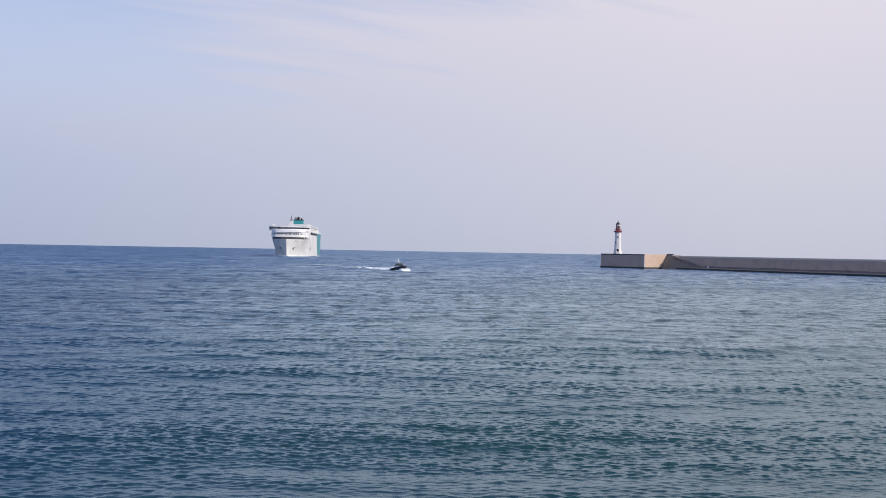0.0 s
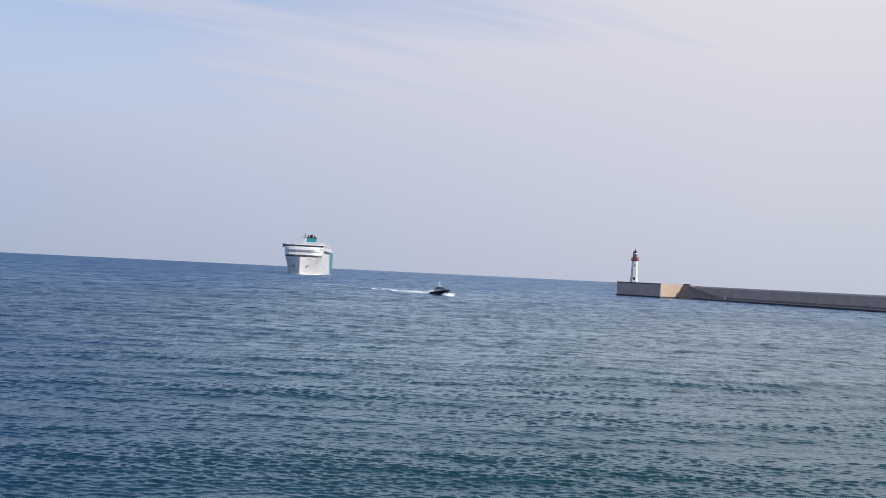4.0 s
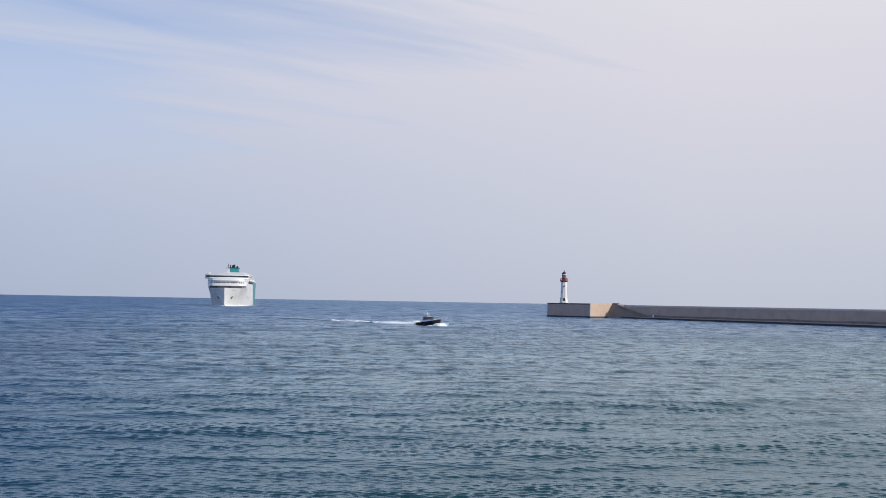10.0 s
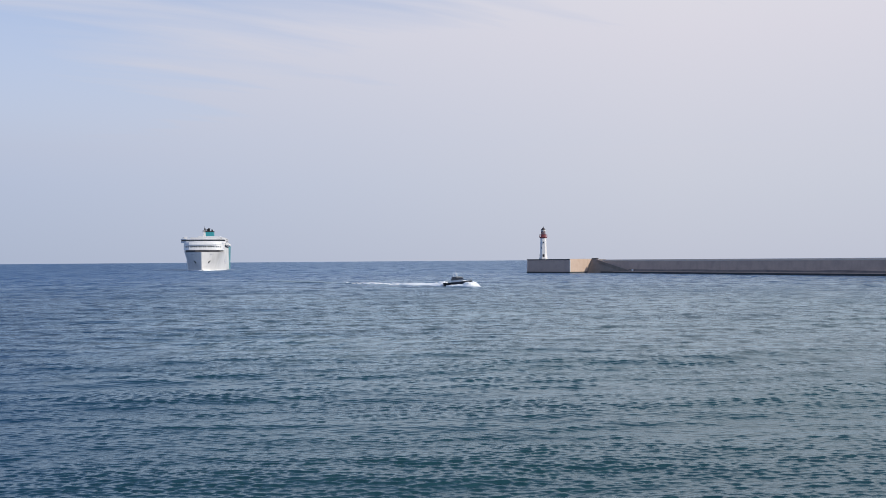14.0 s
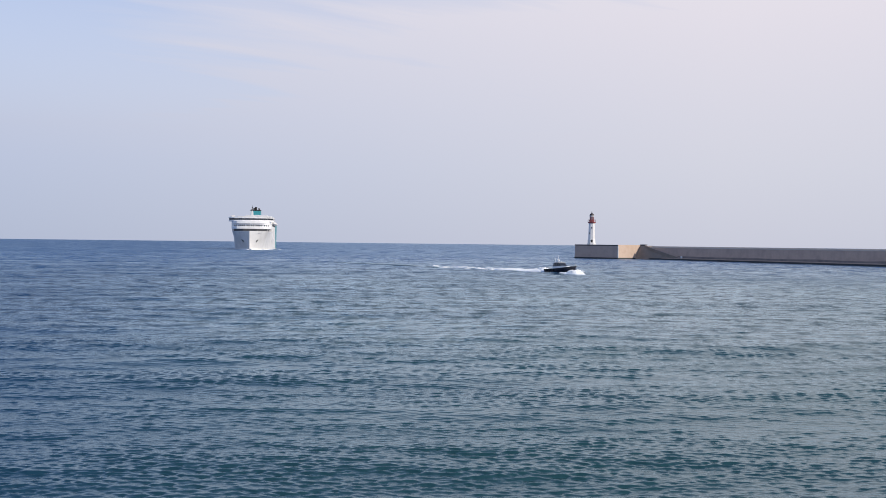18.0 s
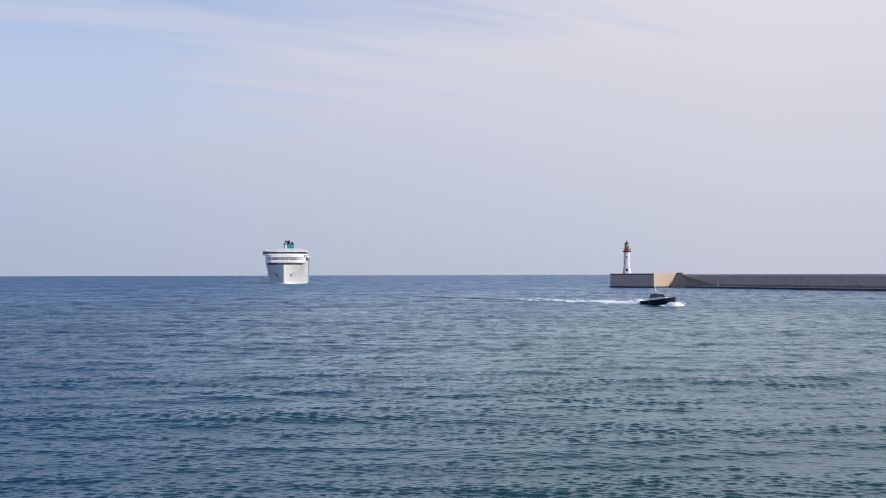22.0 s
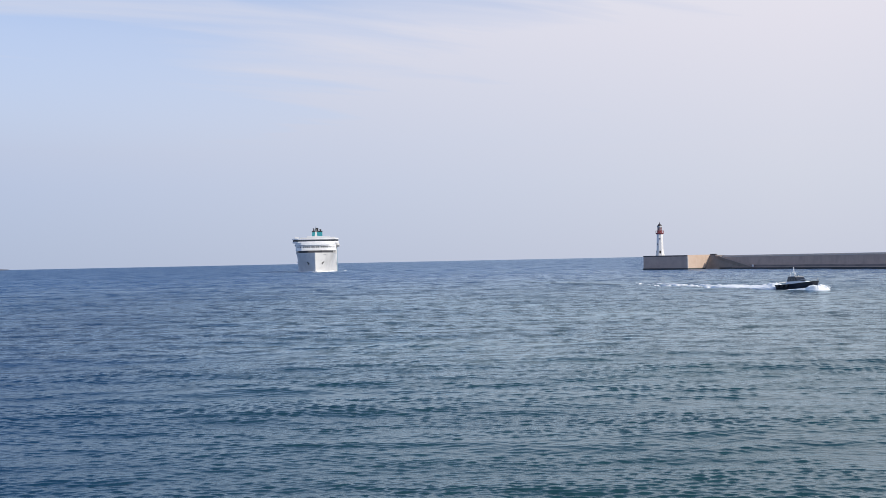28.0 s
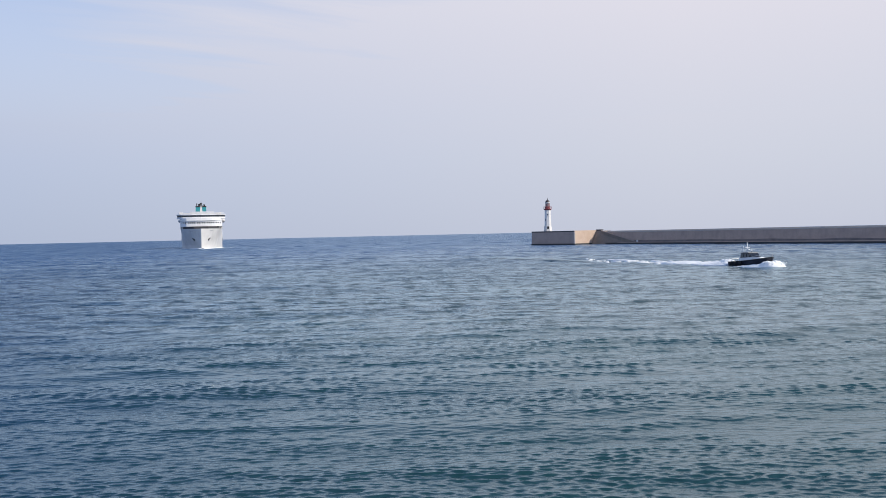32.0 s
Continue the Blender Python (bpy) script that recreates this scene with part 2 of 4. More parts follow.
        l.new(far.outputs["Value"], reach.inputs[0])
        l.new(math_node(n, l, "MULTIPLY", steep.outputs[0], reach.outputs[0]), bp.inputs["Strength"])
        l.new(co.outputs["Object"], mp.inputs[0])
        l.new(mp.outputs[0], t.inputs["Vector"])
        l.new(t.outputs[0], bp.inputs["Height"])
        if last:
            l.new(last, bp.inputs["Normal"])
        last = bp.outputs[0]
    for node in (body, sheen, fresnel):
        l.new(last, node.inputs["Normal"])
    return m


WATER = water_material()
FOAM = surface("sea_foam", (0.90, 0.92, 0.93), 0.85, vary=0.08, scale=2, bump=0.6)
CONCRETE = surface("harbour_concrete", (0.48, 0.37, 0.315), 0.9, vary=0.2, scale=1, bump=0.6, stain=(0.40, 0.31, 0.27), streak=0.3)
CONCRETE_OLD = surface("pier_concrete", (0.54, 0.395, 0.32), 0.92, vary=0.2, scale=0.8, bump=0.7, stain=(0.40, 0.295, 0.245), streak=0.35)
WET_CONCRETE = surface("tide_stained_concrete", (0.27, 0.215, 0.195), 0.8, vary=0.25, scale=1.2, bump=0.7, stain=(0.16, 0.135, 0.125), streak=0.5)
ABUTMENT = surface("dark_abutment_concrete", (0.27, 0.225, 0.19), 0.92, vary=0.18, scale=0.8, bump=0.6, stain=(0.19, 0.165, 0.14), streak=0.45)
OCHRE = surface("ochre_concrete", (0.62, 0.47, 0.365), 0.9, vary=0.34, scale=1.3, bump=0.5, stain=(0.56, 0.40, 0.29), streak=0.5)
PALE_STONE = surface("pale_capping_stone", (0.60, 0.53, 0.47), 0.9, vary=0.12, bump=0.4, stain=(0.50, 0.45, 0.41))
WEED = surface("tidal_weed", (0.055, 0.055, 0.055), 0.75, vary=0.3, scale=2, bump=0.8, stain=(0.04, 0.045, 0.04))
DARK_COPING = surface("coping_shade_and_dark_stone", (0.10, 0.095, 0.095), 0.9, vary=0.2, bump=0.4)
TOWER_WHITE = surface("tower_whitewash", (0.80, 0.79, 0.78), 0.7, vary=0.04, bump=0.2, stain=(0.70, 0.68, 0.66), streak=0.25)
TOWER_RED = surface("tower_red_paint", (0.28, 0.07, 0.075), 0.5, vary=0.12)
DOME_DARK = surface("dome_dark_paint", (0.045, 0.036, 0.038), 0.5, vary=0.12)
HULL_WHITE = surface("ship_white_paint", (0.75, 0.73, 0.70), 0.4, vary=0.04, scale=0.3, stain=(0.58, 0.56, 0.53), streak=0.5)
# hull white made brighter: sunlight on the forward houses put into the colour
SUNLIT_WHITE = surface("ship_sunlit_white_paint", (0.85, 0.845, 0.84), 0.4, vary=0.03, scale=0.3, stain=(0.74, 0.73, 0.71), streak=0.25)
HULL_PALE = surface("ship_pale_grey_paint", (0.62, 0.63, 0.65), 0.45, vary=0.04, scale=0.3)
TEAL = surface("ship_turquoise_paint", (0.035, 0.25, 0.275), 0.4, vary=0.06, scale=0.4, stain=(0.03, 0.22, 0.245), streak=0.25)
NAME_GREY = surface("faded_name_paint", (0.26, 0.27, 0.31), 0.5, vary=0.1)
SHIP_DARK = surface("deck_shade_and_dark_gear", (0.05, 0.05, 0.055), 0.7, vary=0.2)
GLASS_DARK = surface("dark_window_glass", (0.02, 0.025, 0.035), 0.08, vary=0.1, spec=0.6)
LANTERN_GLASS = surface("lantern_glass", (0.24, 0.19, 0.20), 0.12, vary=0.1, spec=0.6)
BLACK_STEEL = surface("sooty_black_steel", (0.025, 0.022, 0.022), 0.6, vary=0.3)
BOAT_NAVY = surface("boat_black_paint", (0.014, 0.017, 0.030), 0.3, vary=0.2, scale=3)
BOAT_WHITE = surface("boat_white_gelcoat", (0.78, 0.79, 0.80), 0.35, vary=0.03, scale=3)
BOAT_GREY = surface("boat_grey_paint", (0.28, 0.30, 0.32), 0.5, vary=0.08, scale=3)
BOAT_ROOF = surface("boat_grey_roof_paint", (0.20, 0.205, 0.22), 0.45, vary=0.06, scale=3)
BOAT_DARK = surface("boat_charcoal_paint", (0.06, 0.065, 0.075), 0.4, vary=0.1, scale=3)
RUBBER = surface("black_rubber", (0.02, 0.02, 0.02), 0.8, vary=0.2, scale=3)
STEEL = surface("galvanised_steel", (0.45, 0.46, 0.47), 0.4, metal=0.8, vary=0.1, scale=4)
FAR_LAND = surface("hazy_far_land", (0.115, 0.115, 0.13), 0.95, vary=0.12, scale=0.02, stain=(0.15, 0.14, 0.145))
ORANGE = surface("orange_lifesaving_plastic", (0.60, 0.16, 0.03), 0.5, vary=0.08)


# ---------------------------------------------------------------- mesh helpers
def mesh_object(name, bm, material, parent=None, smooth=False):
    me = bpy.data.meshes.new(name)
    bmesh.ops.recalc_face_normals(bm, faces=bm.faces)
    bm.to_mesh(me)
    bm.free()
    for mt in material if isinstance(material, (list, tuple)) else (material,):
        me.materials.append(mt)
    if smooth:
        me.polygons.foreach_set("use_smooth", [True] * len(me.polygons))
    ob = new(name, me)
    if parent:
        ob.parent = parent
    return ob


def part(name, bm, material, parent, label="", smooth=False):
    ob = mesh_object(name, bm, material, parent, smooth)
    if label:
        ob["label"] = label
    return ob


def bevel(bm, width, segments=1):
    bmesh.ops.bevel(bm, geom=list(bm.edges), offset=width, segments=segments, affect="EDGES", profile=0.5)
    return bm


def box(x0, x1, y0, y1, z0, z1, edge=0.0, bm=None):
    bm = bm or bmesh.new()
    v = [bm.verts.new((x, y, z)) for z in (z0, z1) for x, y in ((x0, y0), (x1, y0), (x1, y1), (x0, y1))]
    for f in ((3, 2, 1, 0), (4, 5, 6, 7), (0, 1, 5, 4), (1, 2, 6, 5), (2, 3, 7, 6), (3, 0, 4, 7)):
        bm.faces.new([v[i] for i in f])
    if edge:
        bevel(bm, edge)
    return bm


def loft(rings, bm=None, cap=True):
    """Skin closed rings of equal count."""
    bm = bm or bmesh.new()
    rows = [[bm.verts.new(p) for p in ring] for ring in rings]
    k = len(rings[0])
    for a, b in zip(rows, rows[1:]):
        for i in range(k):
            bm.faces.new((a[i], a[(i + 1) % k], b[(i + 1) % k], b[i]))
    if cap:
        bm.faces.new(rows[0][::-1])
        bm.faces.new(rows[-1])
    return bm


def disc(r, z, k=16, x=0.0, y=0.0, turn=0.0):
    return [(x + r * math.cos(2 * math.pi * i / k + turn), y + r * math.sin(2 * math.pi * i / k + turn), z) for i in range(k)]


def turned(profile, k=16, x=0.0, y=0.0, turn=0.0, bm=None):
    """A solid turned about the vertical from (radius, height) pairs."""
    return loft([disc(max(r, 0.005), z, k, x, y, turn) for r, z in profile], bm)


def prism(plan, z0, z1, top=None):
    return loft([[(x, y, z0) for x, y in plan], [(x, y, z1) for x, y in (top or plan)]])


def rod(a, b, r, k=6, bm=None):
    a, b = Vector(a), Vector(b)
    q = (b - a).to_track_quat("Z", "Y")
    rings = [[tuple(p + q @ Vector((r * math.cos(2 * math.pi * i / k), r * math.sin(2 * math.pi * i / k), 0))) for i in range(k)] for p in (a, b)]
    return loft(rings, bm)


def thing(name, m, label, category, group="", kind=""):
    ob = new(name)
    ob.matrix_world = m
    return tagged(ob, label, category, group, kind)


# ---------------------------------------------------------------- the sea
def sea():
    rng = np.random.RandomState(7)
    # a fan of finely divided water before the quay, coarser with distance
    r = [24.0]
    while r[-1] < 5600:
        q = r[-1]
        r.append(q + 0.055 if q < 40 else q * (1.0016 if q < 130 else 1.0026 if q < 280 else 1.0078))
    r = np.array(r + [7000.0, 9000.0])
    az = np.radians(np.arange(-28.0, 34.01, 0.08))
    rr, aa = np.meshgrid(r, az, indexing="ij")
    x, y = rr * np.sin(aa), rr * np.cos(aa)
    cell = np.maximum(np.gradient(r)[:, None] * np.ones_like(x), 0.06)

    def waves(count, short, long, head, spread, steep):
        """Trains of waves between two lengths; steep: height times wave number of one train."""
        h, ex, ey = np.zeros_like(x), np.zeros_like(x), np.zeros_like(x)
        for i in range(count):
            lam = short * (long / short) ** ((i + rng.rand()) / count)
            k = 2 * math.pi / lam
            way = radians(rng.normal(head, spread))
            amp = steep / k
            fade = np.clip((lam / cell - 2.0) / 2.0, 0, 1)
            ph = k * (x * math.sin(way) + y * math.cos(way)) + rng.rand() * 6.283
            h += amp * fade * np.sin(ph)
            q = 0.35 * amp * fade * np.cos(ph)
            ex += q * math.sin(way)
            ey += q * math.cos(way)
        return h, ex, ey

    # long low swell, the chop that rides on it, and short wind wavelets in gusty patches
    swell = waves(14, 8.0, 19.0, 168, 10, 0.014)
    chop = waves(40, 0.8, 5.0, 174, 24, 0.0110)
    wavelet = waves(64, 0.17, 0.62, 178, 27, 0.0305)
    patch = np.zeros_like(x)
    for i in range(16):
        lam = 5.0 * 9.0 ** rng.rand()
        patch += np.sin(6.283 * (0.28 * x * math.cos(i * 2.4) / lam + y / lam * (0.7 + 0.6 * rng.rand())) + 6.283 * rng.rand())
    gust = np.clip(0.86 + 0.06 * patch + 0.9 * swell[0] + 4.0 * chop[0], 0.5, 1.2)
    z = swell[0] + chop[0] + gust * wavelet[0]
    # crests lean towards the quay: short steep fronts, long gentle backs
    x = x + swell[1] + chop[1] + gust * wavelet[1]
    y = y + swell[2] + chop[2] + gust * wavelet[2] - 1.9 * (gust * wavelet[0] + chop[0])
    # no crest folds over itself: where a front would stand too steep, it slumps into its neighbours
    rest = np.diff(rr * np.cos(aa), axis=0)
    for i in range(10):
        tight = np.diff(y, axis=0) < 0.3 * rest
        hit = np.zeros(rr.shape, dtype=bool)
        hit[:-1] |= tight
        hit[1:] |= tight
        hit[0] = hit[-1] = False
        for c in (y, z):
            c[1:-1] = np.where(hit[1:-1], 0.25 * c[:-2] + 0.5 * c[1:-1] + 0.25 * c[2:], c[1:-1])
    nr, na = rr.shape
    co = np.stack([x, y, z], -1).reshape(-1, 3)
    a = (np.arange(nr - 1)[:, None] * na + np.arange(na - 1)[None, :]).ravel()
    quads = np.stack([a, a + na, a + na + 1, a + 1], -1)
    # the rest of the sheet: flat water all round, out past the horizon
    n0 = len(co)
    back_az = np.radians(np.linspace(34.0, 332.0, 42))
    back_r = np.array([24.0, 60, 200, 700, 2500, 9000])
    br, ba = np.meshgrid(back_r, back_az, indexing="ij")
    back = np.stack([br * np.sin(ba), br * np.cos(ba), np.zeros_like(br)], -1).reshape(-1, 3)
    nb = len(back_az)
    b = n0 + (np.arange(len(back_r) - 1)[:, None] * nb + np.arange(nb - 1)[None, :]).ravel()
    quads = np.concatenate([quads, np.stack([b, b + nb, b + nb + 1, b + 1], -1)])
    co = np.concatenate([co, back])
    # still water close under the quay
    n1, ring = len(co), np.radians(np.arange(0, 360.1, 7.5))
    cr, ca = np.meshgrid(np.array([0.3, 8.0, 17.0, 24.6]), ring, indexing="ij")
    co = np.concatenate([co, np.stack([cr * np.sin(ca), cr * np.cos(ca), np.full_like(cr, -0.06)], -1).reshape(-1, 3)])
    c = n1 + (np.arange(3)[:, None] * len(ring) + np.arange(len(ring) - 1)[None, :]).ravel()
    quads = np.concatenate([quads, np.stack([c, c + len(ring), c + len(ring) + 1, c + 1], -1)])
    quads = np.ascontiguousarray(quads[:, ::-1])
    me = bpy.data.meshes.new("water")
    me.vertices.add(len(co))
    me.vertices.foreach_set("co", co.ravel())
    me.loops.add(quads.size)
    me.loops.foreach_set("vertex_index", quads.ravel().astype(np.int32))
    me.polygons.add(len(quads))
    me.polygons.foreach_set("loop_start", np.arange(0, quads.size, 4, dtype=np.int32))
    me.polygons.foreach_set("use_smooth", np.ones(len(quads), dtype=bool))
    me.update(calc_edges=True)
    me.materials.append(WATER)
    return tagged(new("water", me), "choppy blue-green sea with low swell", "sea", kind="structure")


water = sea()


# ---------------------------------------------------------------- a low spit of land far across the water
def far_shore():
    p = thing("far_shore", pose(0, 0, 0), "low hazy grey spit of land on the horizon", "coast", kind="structure")
    d, rings = 4600.0, []
    for i in range(61):
        a = radians(-34.0 + 10.6 * i / 60)
        tail = min(1.0, (60 - i) / 14)
        top = 3.0 + tail * (8.6 + 2.6 * noise.fractal(Vector((i * 0.33, 2.0, 0)), 1.0, 2.0, 3) + 5.0 * math.exp(-((i - 45.5) / 1.1) ** 2))
        rings.append([((d + q) * math.sin(a), (d + q) * math.cos(a), z) for q, z in ((-30, -3), (-10, 0.45 * top), (0, top), (40, 0.8 * top), (80, -3))])
    part("spit", loft(rings), FAR_LAND, p)
    return p


far_shore()


# ---------------------------------------------------------------- the pier
PIER = pose(78.9, 514.0, 0.0, 0, 0, -52.0)   # x along the wall, y towards its back
TOP = 6.5
HEAD_L, WALL_END = 26.6, 290.0


def pier():
    p = thing("pier", PIER, "long grey concrete breakwater pier with a squared head", "pier", kind="structure")
    # head: four-square block, its sunlit return face is a slab of ochre plaster
    part("pier_head", loft([[(-0.1, -0.2, -3), (HEAD_L + 0.1, -0.2, -3), (HEAD_L + 0.1, 18, -3), (-0.1, 18, -3)],
                            [(0, 0, TOP - 0.5), (HEAD_L, 0, TOP - 0.5), (HEAD_L, 17.6, TOP - 0.5), (0, 17.6, TOP - 0.5)]]), CONCRETE, p)
    # the shadow line along the head's edge is put into the coping's colour
    part("head_coping", box(-0.12, HEAD_L - 0.1, -0.14, 17.7, TOP - 0.496, TOP, 0.06), DARK_COPING, p, "coping course coloured dark as its shadow line")
    part("ochre_face", loft([[(HEAD_L + 0.02, -0.21, 0.35), (HEAD_L + 0.26, -0.21, 0.35), (HEAD_L + 0.26, 15.0, 0.35), (HEAD_L + 0.02, 15.0, 0.35)],
                             [(HEAD_L - 0.12, 0.0, TOP + 0.03), (HEAD_L + 0.12, 0.0, TOP + 0.03), (HEAD_L + 0.12, 15.6, TOP + 0.03), (HEAD_L - 0.12, 15.6, TOP + 0.03)]]), OCHRE, p, "sunlit ochre return wall")
    part("quoin", loft([[(HEAD_L - 0.3, -0.27, 0.45), (HEAD_L + 0.32, -0.27, 0.45), (HEAD_L + 0.32, 0.3, 0.45), (HEAD_L - 0.3, 0.3, 0.45)],
                        [(HEAD_L - 0.42, -0.06, TOP - 0.52), (HEAD_L + 0.18, -0.06, TOP - 0.52), (HEAD_L + 0.18, 0.45, TOP - 0.52), (HEAD_L - 0.42, 0.45, TOP - 0.52)]]), PALE_STONE, p, "pale dressed corner stones")
    part("head_weed", box(-0.22, HEAD_L + 0.34, -0.32, 12, -1, 0.62), WEED, p, "dark tide line of weed")
    # beyond the head the wall bends twelve degrees towards the harbour
    bend = pose(HEAD_L, 15.4, 0, 0, 0, -12.5) @ pose(-HEAD_L, -15.4, 0)
    wt = 5.35                                     # top of the wall's face

    def lay(name, bm, material, label=""):
        bm.transform(bend)
        return part(name, bm, material, p, label)

    x0, x1 = HEAD_L - 1.5, WALL_END
    # battered abutment beside the head, a stair falling along its front
    lay("abutment", loft([[(HEAD_L - 1.4, 10.4, -2), (HEAD_L + 31, 14.2, -2), (HEAD_L + 31, 20, -2), (HEAD_L - 1.4, 20, -2)],
                          [(HEAD_L - 1.0, 15.2, TOP - 0.25), (HEAD_L + 4.6, 15.3, TOP - 0.25), (HEAD_L + 4.6, 20, TOP - 0.25), (HEAD_L - 1.0, 20, TOP - 0.25)]]), ABUTMENT, "sloping grey-brown abutment")
    lay("wall", loft([[(x0, 14.9, -3), (x1, 14.9, -3), (x1, 27, -3), (x0, 27, -3)],
                      [(x0, 15.5, wt), (x1, 15.5, wt), (x1, 26.5, wt), (x0, 26.5, wt)]]), CONCRETE_OLD)
    lay("capping", box(x0 + 5.5, x1, 15.44, 18.2, wt + 0.004, wt + 0.24, 0.05), PALE_STONE, "pale stone capping along the wall")
    lay("parapet", box(x0 + 8, x1, 17.0, 17.8, wt + 0.244, wt + 0.74, 0.05), PALE_STONE, "low pale parapet")
    lay("ledge", loft([[(x0 + 20, 12.6, -2), (x1, 12.6, -2), (x1, 15.2, -2), (x0 + 20, 15.2, -2)],
                       [(x0 + 20, 13.0, 0.9), (x1, 13.0, 1.15), (x1, 15.2, 1.15), (x0 + 20, 15.2, 0.9)]]), CONCRETE_OLD, "low landing ledge at the foot of the wall")
    lay("ledge_weed", box(x0 + 12, x1, 12.4, 14.6, -1, 0.66), WEED, "dark wet weed along the ledge")
    # tide stain along the wall's foot, ragged at its top
    for i in range(22):
        xa, xb = x0 + 20 + i * 11.2, x0 + 31.2 + i * 11.2
        za, zb = (1.75 + 0.25 * math.sin(q * 1.9) + 0.2 * math.sin(q * 4.3) for q in (i, i + 1))
        lay("tide_stain", loft([[(xa, 14.95, -1), (xb, 14.95, -1), (xb, 15.2, -1), (xa, 15.2, -1)],
                                [(xa, 15.236 - 0.072 * (2 - za), za), (xb, 15.236 - 0.072 * (2 - zb), zb), (xb, 15.5, zb), (xa, 15.5, za)]]), WET_CONCRETE)
    steps, run = 28, 24.0
    for i in range(steps):
        t = i / steps
        z = TOP - 0.5 - (TOP - 1.5) * t
        x = HEAD_L + 5.0 + run * t
        lay("step", box(x, x + run / steps + 0.06, 14.6, 15.6, 0.3, z), ABUTMENT)
    lay("stair_kerb", loft([[(HEAD_L + 4.8, 14.5, TOP - 0.45), (HEAD_L + 4.8, 14.7, TOP - 0.45), (HEAD_L + 4.8, 14.7, TOP - 0.15), (HEAD_L + 4.8, 14.5, TOP - 0.15)],
                            [(HEAD_L + 5 + run, 14.5, 1.05), (HEAD_L + 5 + run, 14.7, 1.05), (HEAD_L + 5 + run, 14.7, 1.35), (HEAD_L + 5 + run, 14.5, 1.35)]]), CONCRETE, "worn kerb along the stair")
    lay("landing_block", box(HEAD_L + 31.2, HEAD_L + 31.9, 13.3, 13.9, 0.9, 1.85, 0.08), TOWER_WHITE, "small white-painted block")
    lay("breast_wall", box(HEAD_L - 0.2, HEAD_L + 3.6, 15.6, 16.4, TOP - 0.25, TOP + 0.32, 0.05), DARK_COPING, "short dark breast wall")
    lay("hand_rail", rod((HEAD_L + 3.6, 15.9, TOP + 0.2), (HEAD_L + 5.0, 15.9, TOP + 0.1), 0.07), DARK_COPING, "dark rail")
    # wide joints between the poured bays of the wall
    for i in range(17):
        x = HEAD_L + 30 + i * 13.0
        lay("joint_strip", loft([[(x - 0.04, 15.07, -1), (x + 0.04, 15.07, -1), (x + 0.04, 15.3, -1), (x - 0.04, 15.3, -1)],
                                 [(x - 0.04, 15.475, wt - 0.02), (x + 0.04, 15.475, wt - 0.02), (x + 0.04, 15.7, wt - 0.02), (x - 0.04, 15.7, wt - 0.02)]]), CONCRETE_OLD)
    return p


pier()


def lighthouse():
    m = PIER @ pose(4.0, 7.0, TOP)
    p = thing("lighthouse", m, "white tapered lighthouse with red gallery and lantern on the pier head", "lighthouse")
    k, tw = 8, radians(22.5)
    part("plinth", turned([(2.15, 0.004), (2.15, 0.5), (2.0, 0.6)], k, turn=tw), TOWER_WHITE, p)
    part("tower", turned([(2.02, 0.6), (1.85, 1.6), (1.70, 2.6), (1.48, 9.6), (1.54, 10.0)], k, turn=tw), TOWER_WHITE, p)
    part("cornice", turned([(1.54, 10.0), (1.95, 10.35), (2.05, 10.55), (2.05, 10.75)], k, turn=tw), TOWER_RED, p, "flared red gallery floor")
    for i in range(8):
        a = 2 * math.pi * i / 8 + tw
        part("baluster", rod((1.93 * math.cos(a), 1.93 * math.sin(a), 10.75), (1.93 * math.cos(a), 1.93 * math.sin(a), 11.75), 0.06), TOWER_RED, p)
    for z in (11.2, 11.72):
        bm = bmesh.new()
        for i in range(8):
            a, b = 2 * math.pi * i / 8 + tw, 2 * math.pi * (i + 1) / 8 + tw
            rod((1.93 * math.cos(a), 1.93 * math.sin(a), z), (1.93 * math.cos(b), 1.93 * math.sin(b), z), 0.05, bm=bm)
        part("gallery_rail", bm, TOWER_RED, p)
    part("lantern_base", turned([(1.22, 10.75), (1.22, 11.55), (1.3, 11.65)], 12), TOWER_RED, p, "red drum under the lantern")
    lantern = part("lantern", turned([(0.98, 11.65), (0.98, 13.25)], 12), LANTERN_GLASS, p, "glazed lantern with pale blinds")
    for i in range(12):
        a = 2 * math.pi * i / 12
        part("glazing_bar", rod((1.0 * math.cos(a), 1.0 * math.sin(a), 11.65), (1.0 * math.cos(a), 1.0 * math.sin(a), 13.25), 0.06, 5), TOWER_RED, lantern)
    part("lantern_band", turned([(1.1, 13.25), (1.14, 13.3), (1.14, 13.7)], 12), TOWER_WHITE, p, "white band")
    part("dome", turned([(1.16, 13.7), (1.12, 13.85), (0.9, 14.35), (0.5, 14.75), (0.22, 14.9)], 12), DOME_DARK, p, "dark domed roof", True)
    part("finial", turned([(0.22, 14.9), (0.26, 15.05), (0.12, 15.2), (0.05, 15.9)], 8), DOME_DARK, p)
    # door and slit windows on the seaward faces
    for a, wdt, z0, z1, r in ((-45, 0.42, 0.62, 2.3, 1.78), (-135, 0.42, 0.62, 2.3, 1.78)):
        q = pose(0, 0, 0, 0, 0, a)
        bm = box(r - 0.35, r + 0.02, -wdt, wdt, z0, z1, 0.03)
        bm.transform(q)
        part("door", bm, BLACK_STEEL, p, "dark recessed doorway")
    for a, z in ((-90, 5.0), (-45, 7.6)):
        bm = box(1.2, 1.56, -0.2, 0.2, z, z + 0.7, 0.02)
        bm.transform(pose(0, 0, 0, 0, 0, a))
        part("window", bm, GLASS_DARK, p)
    return p


lighthouse()


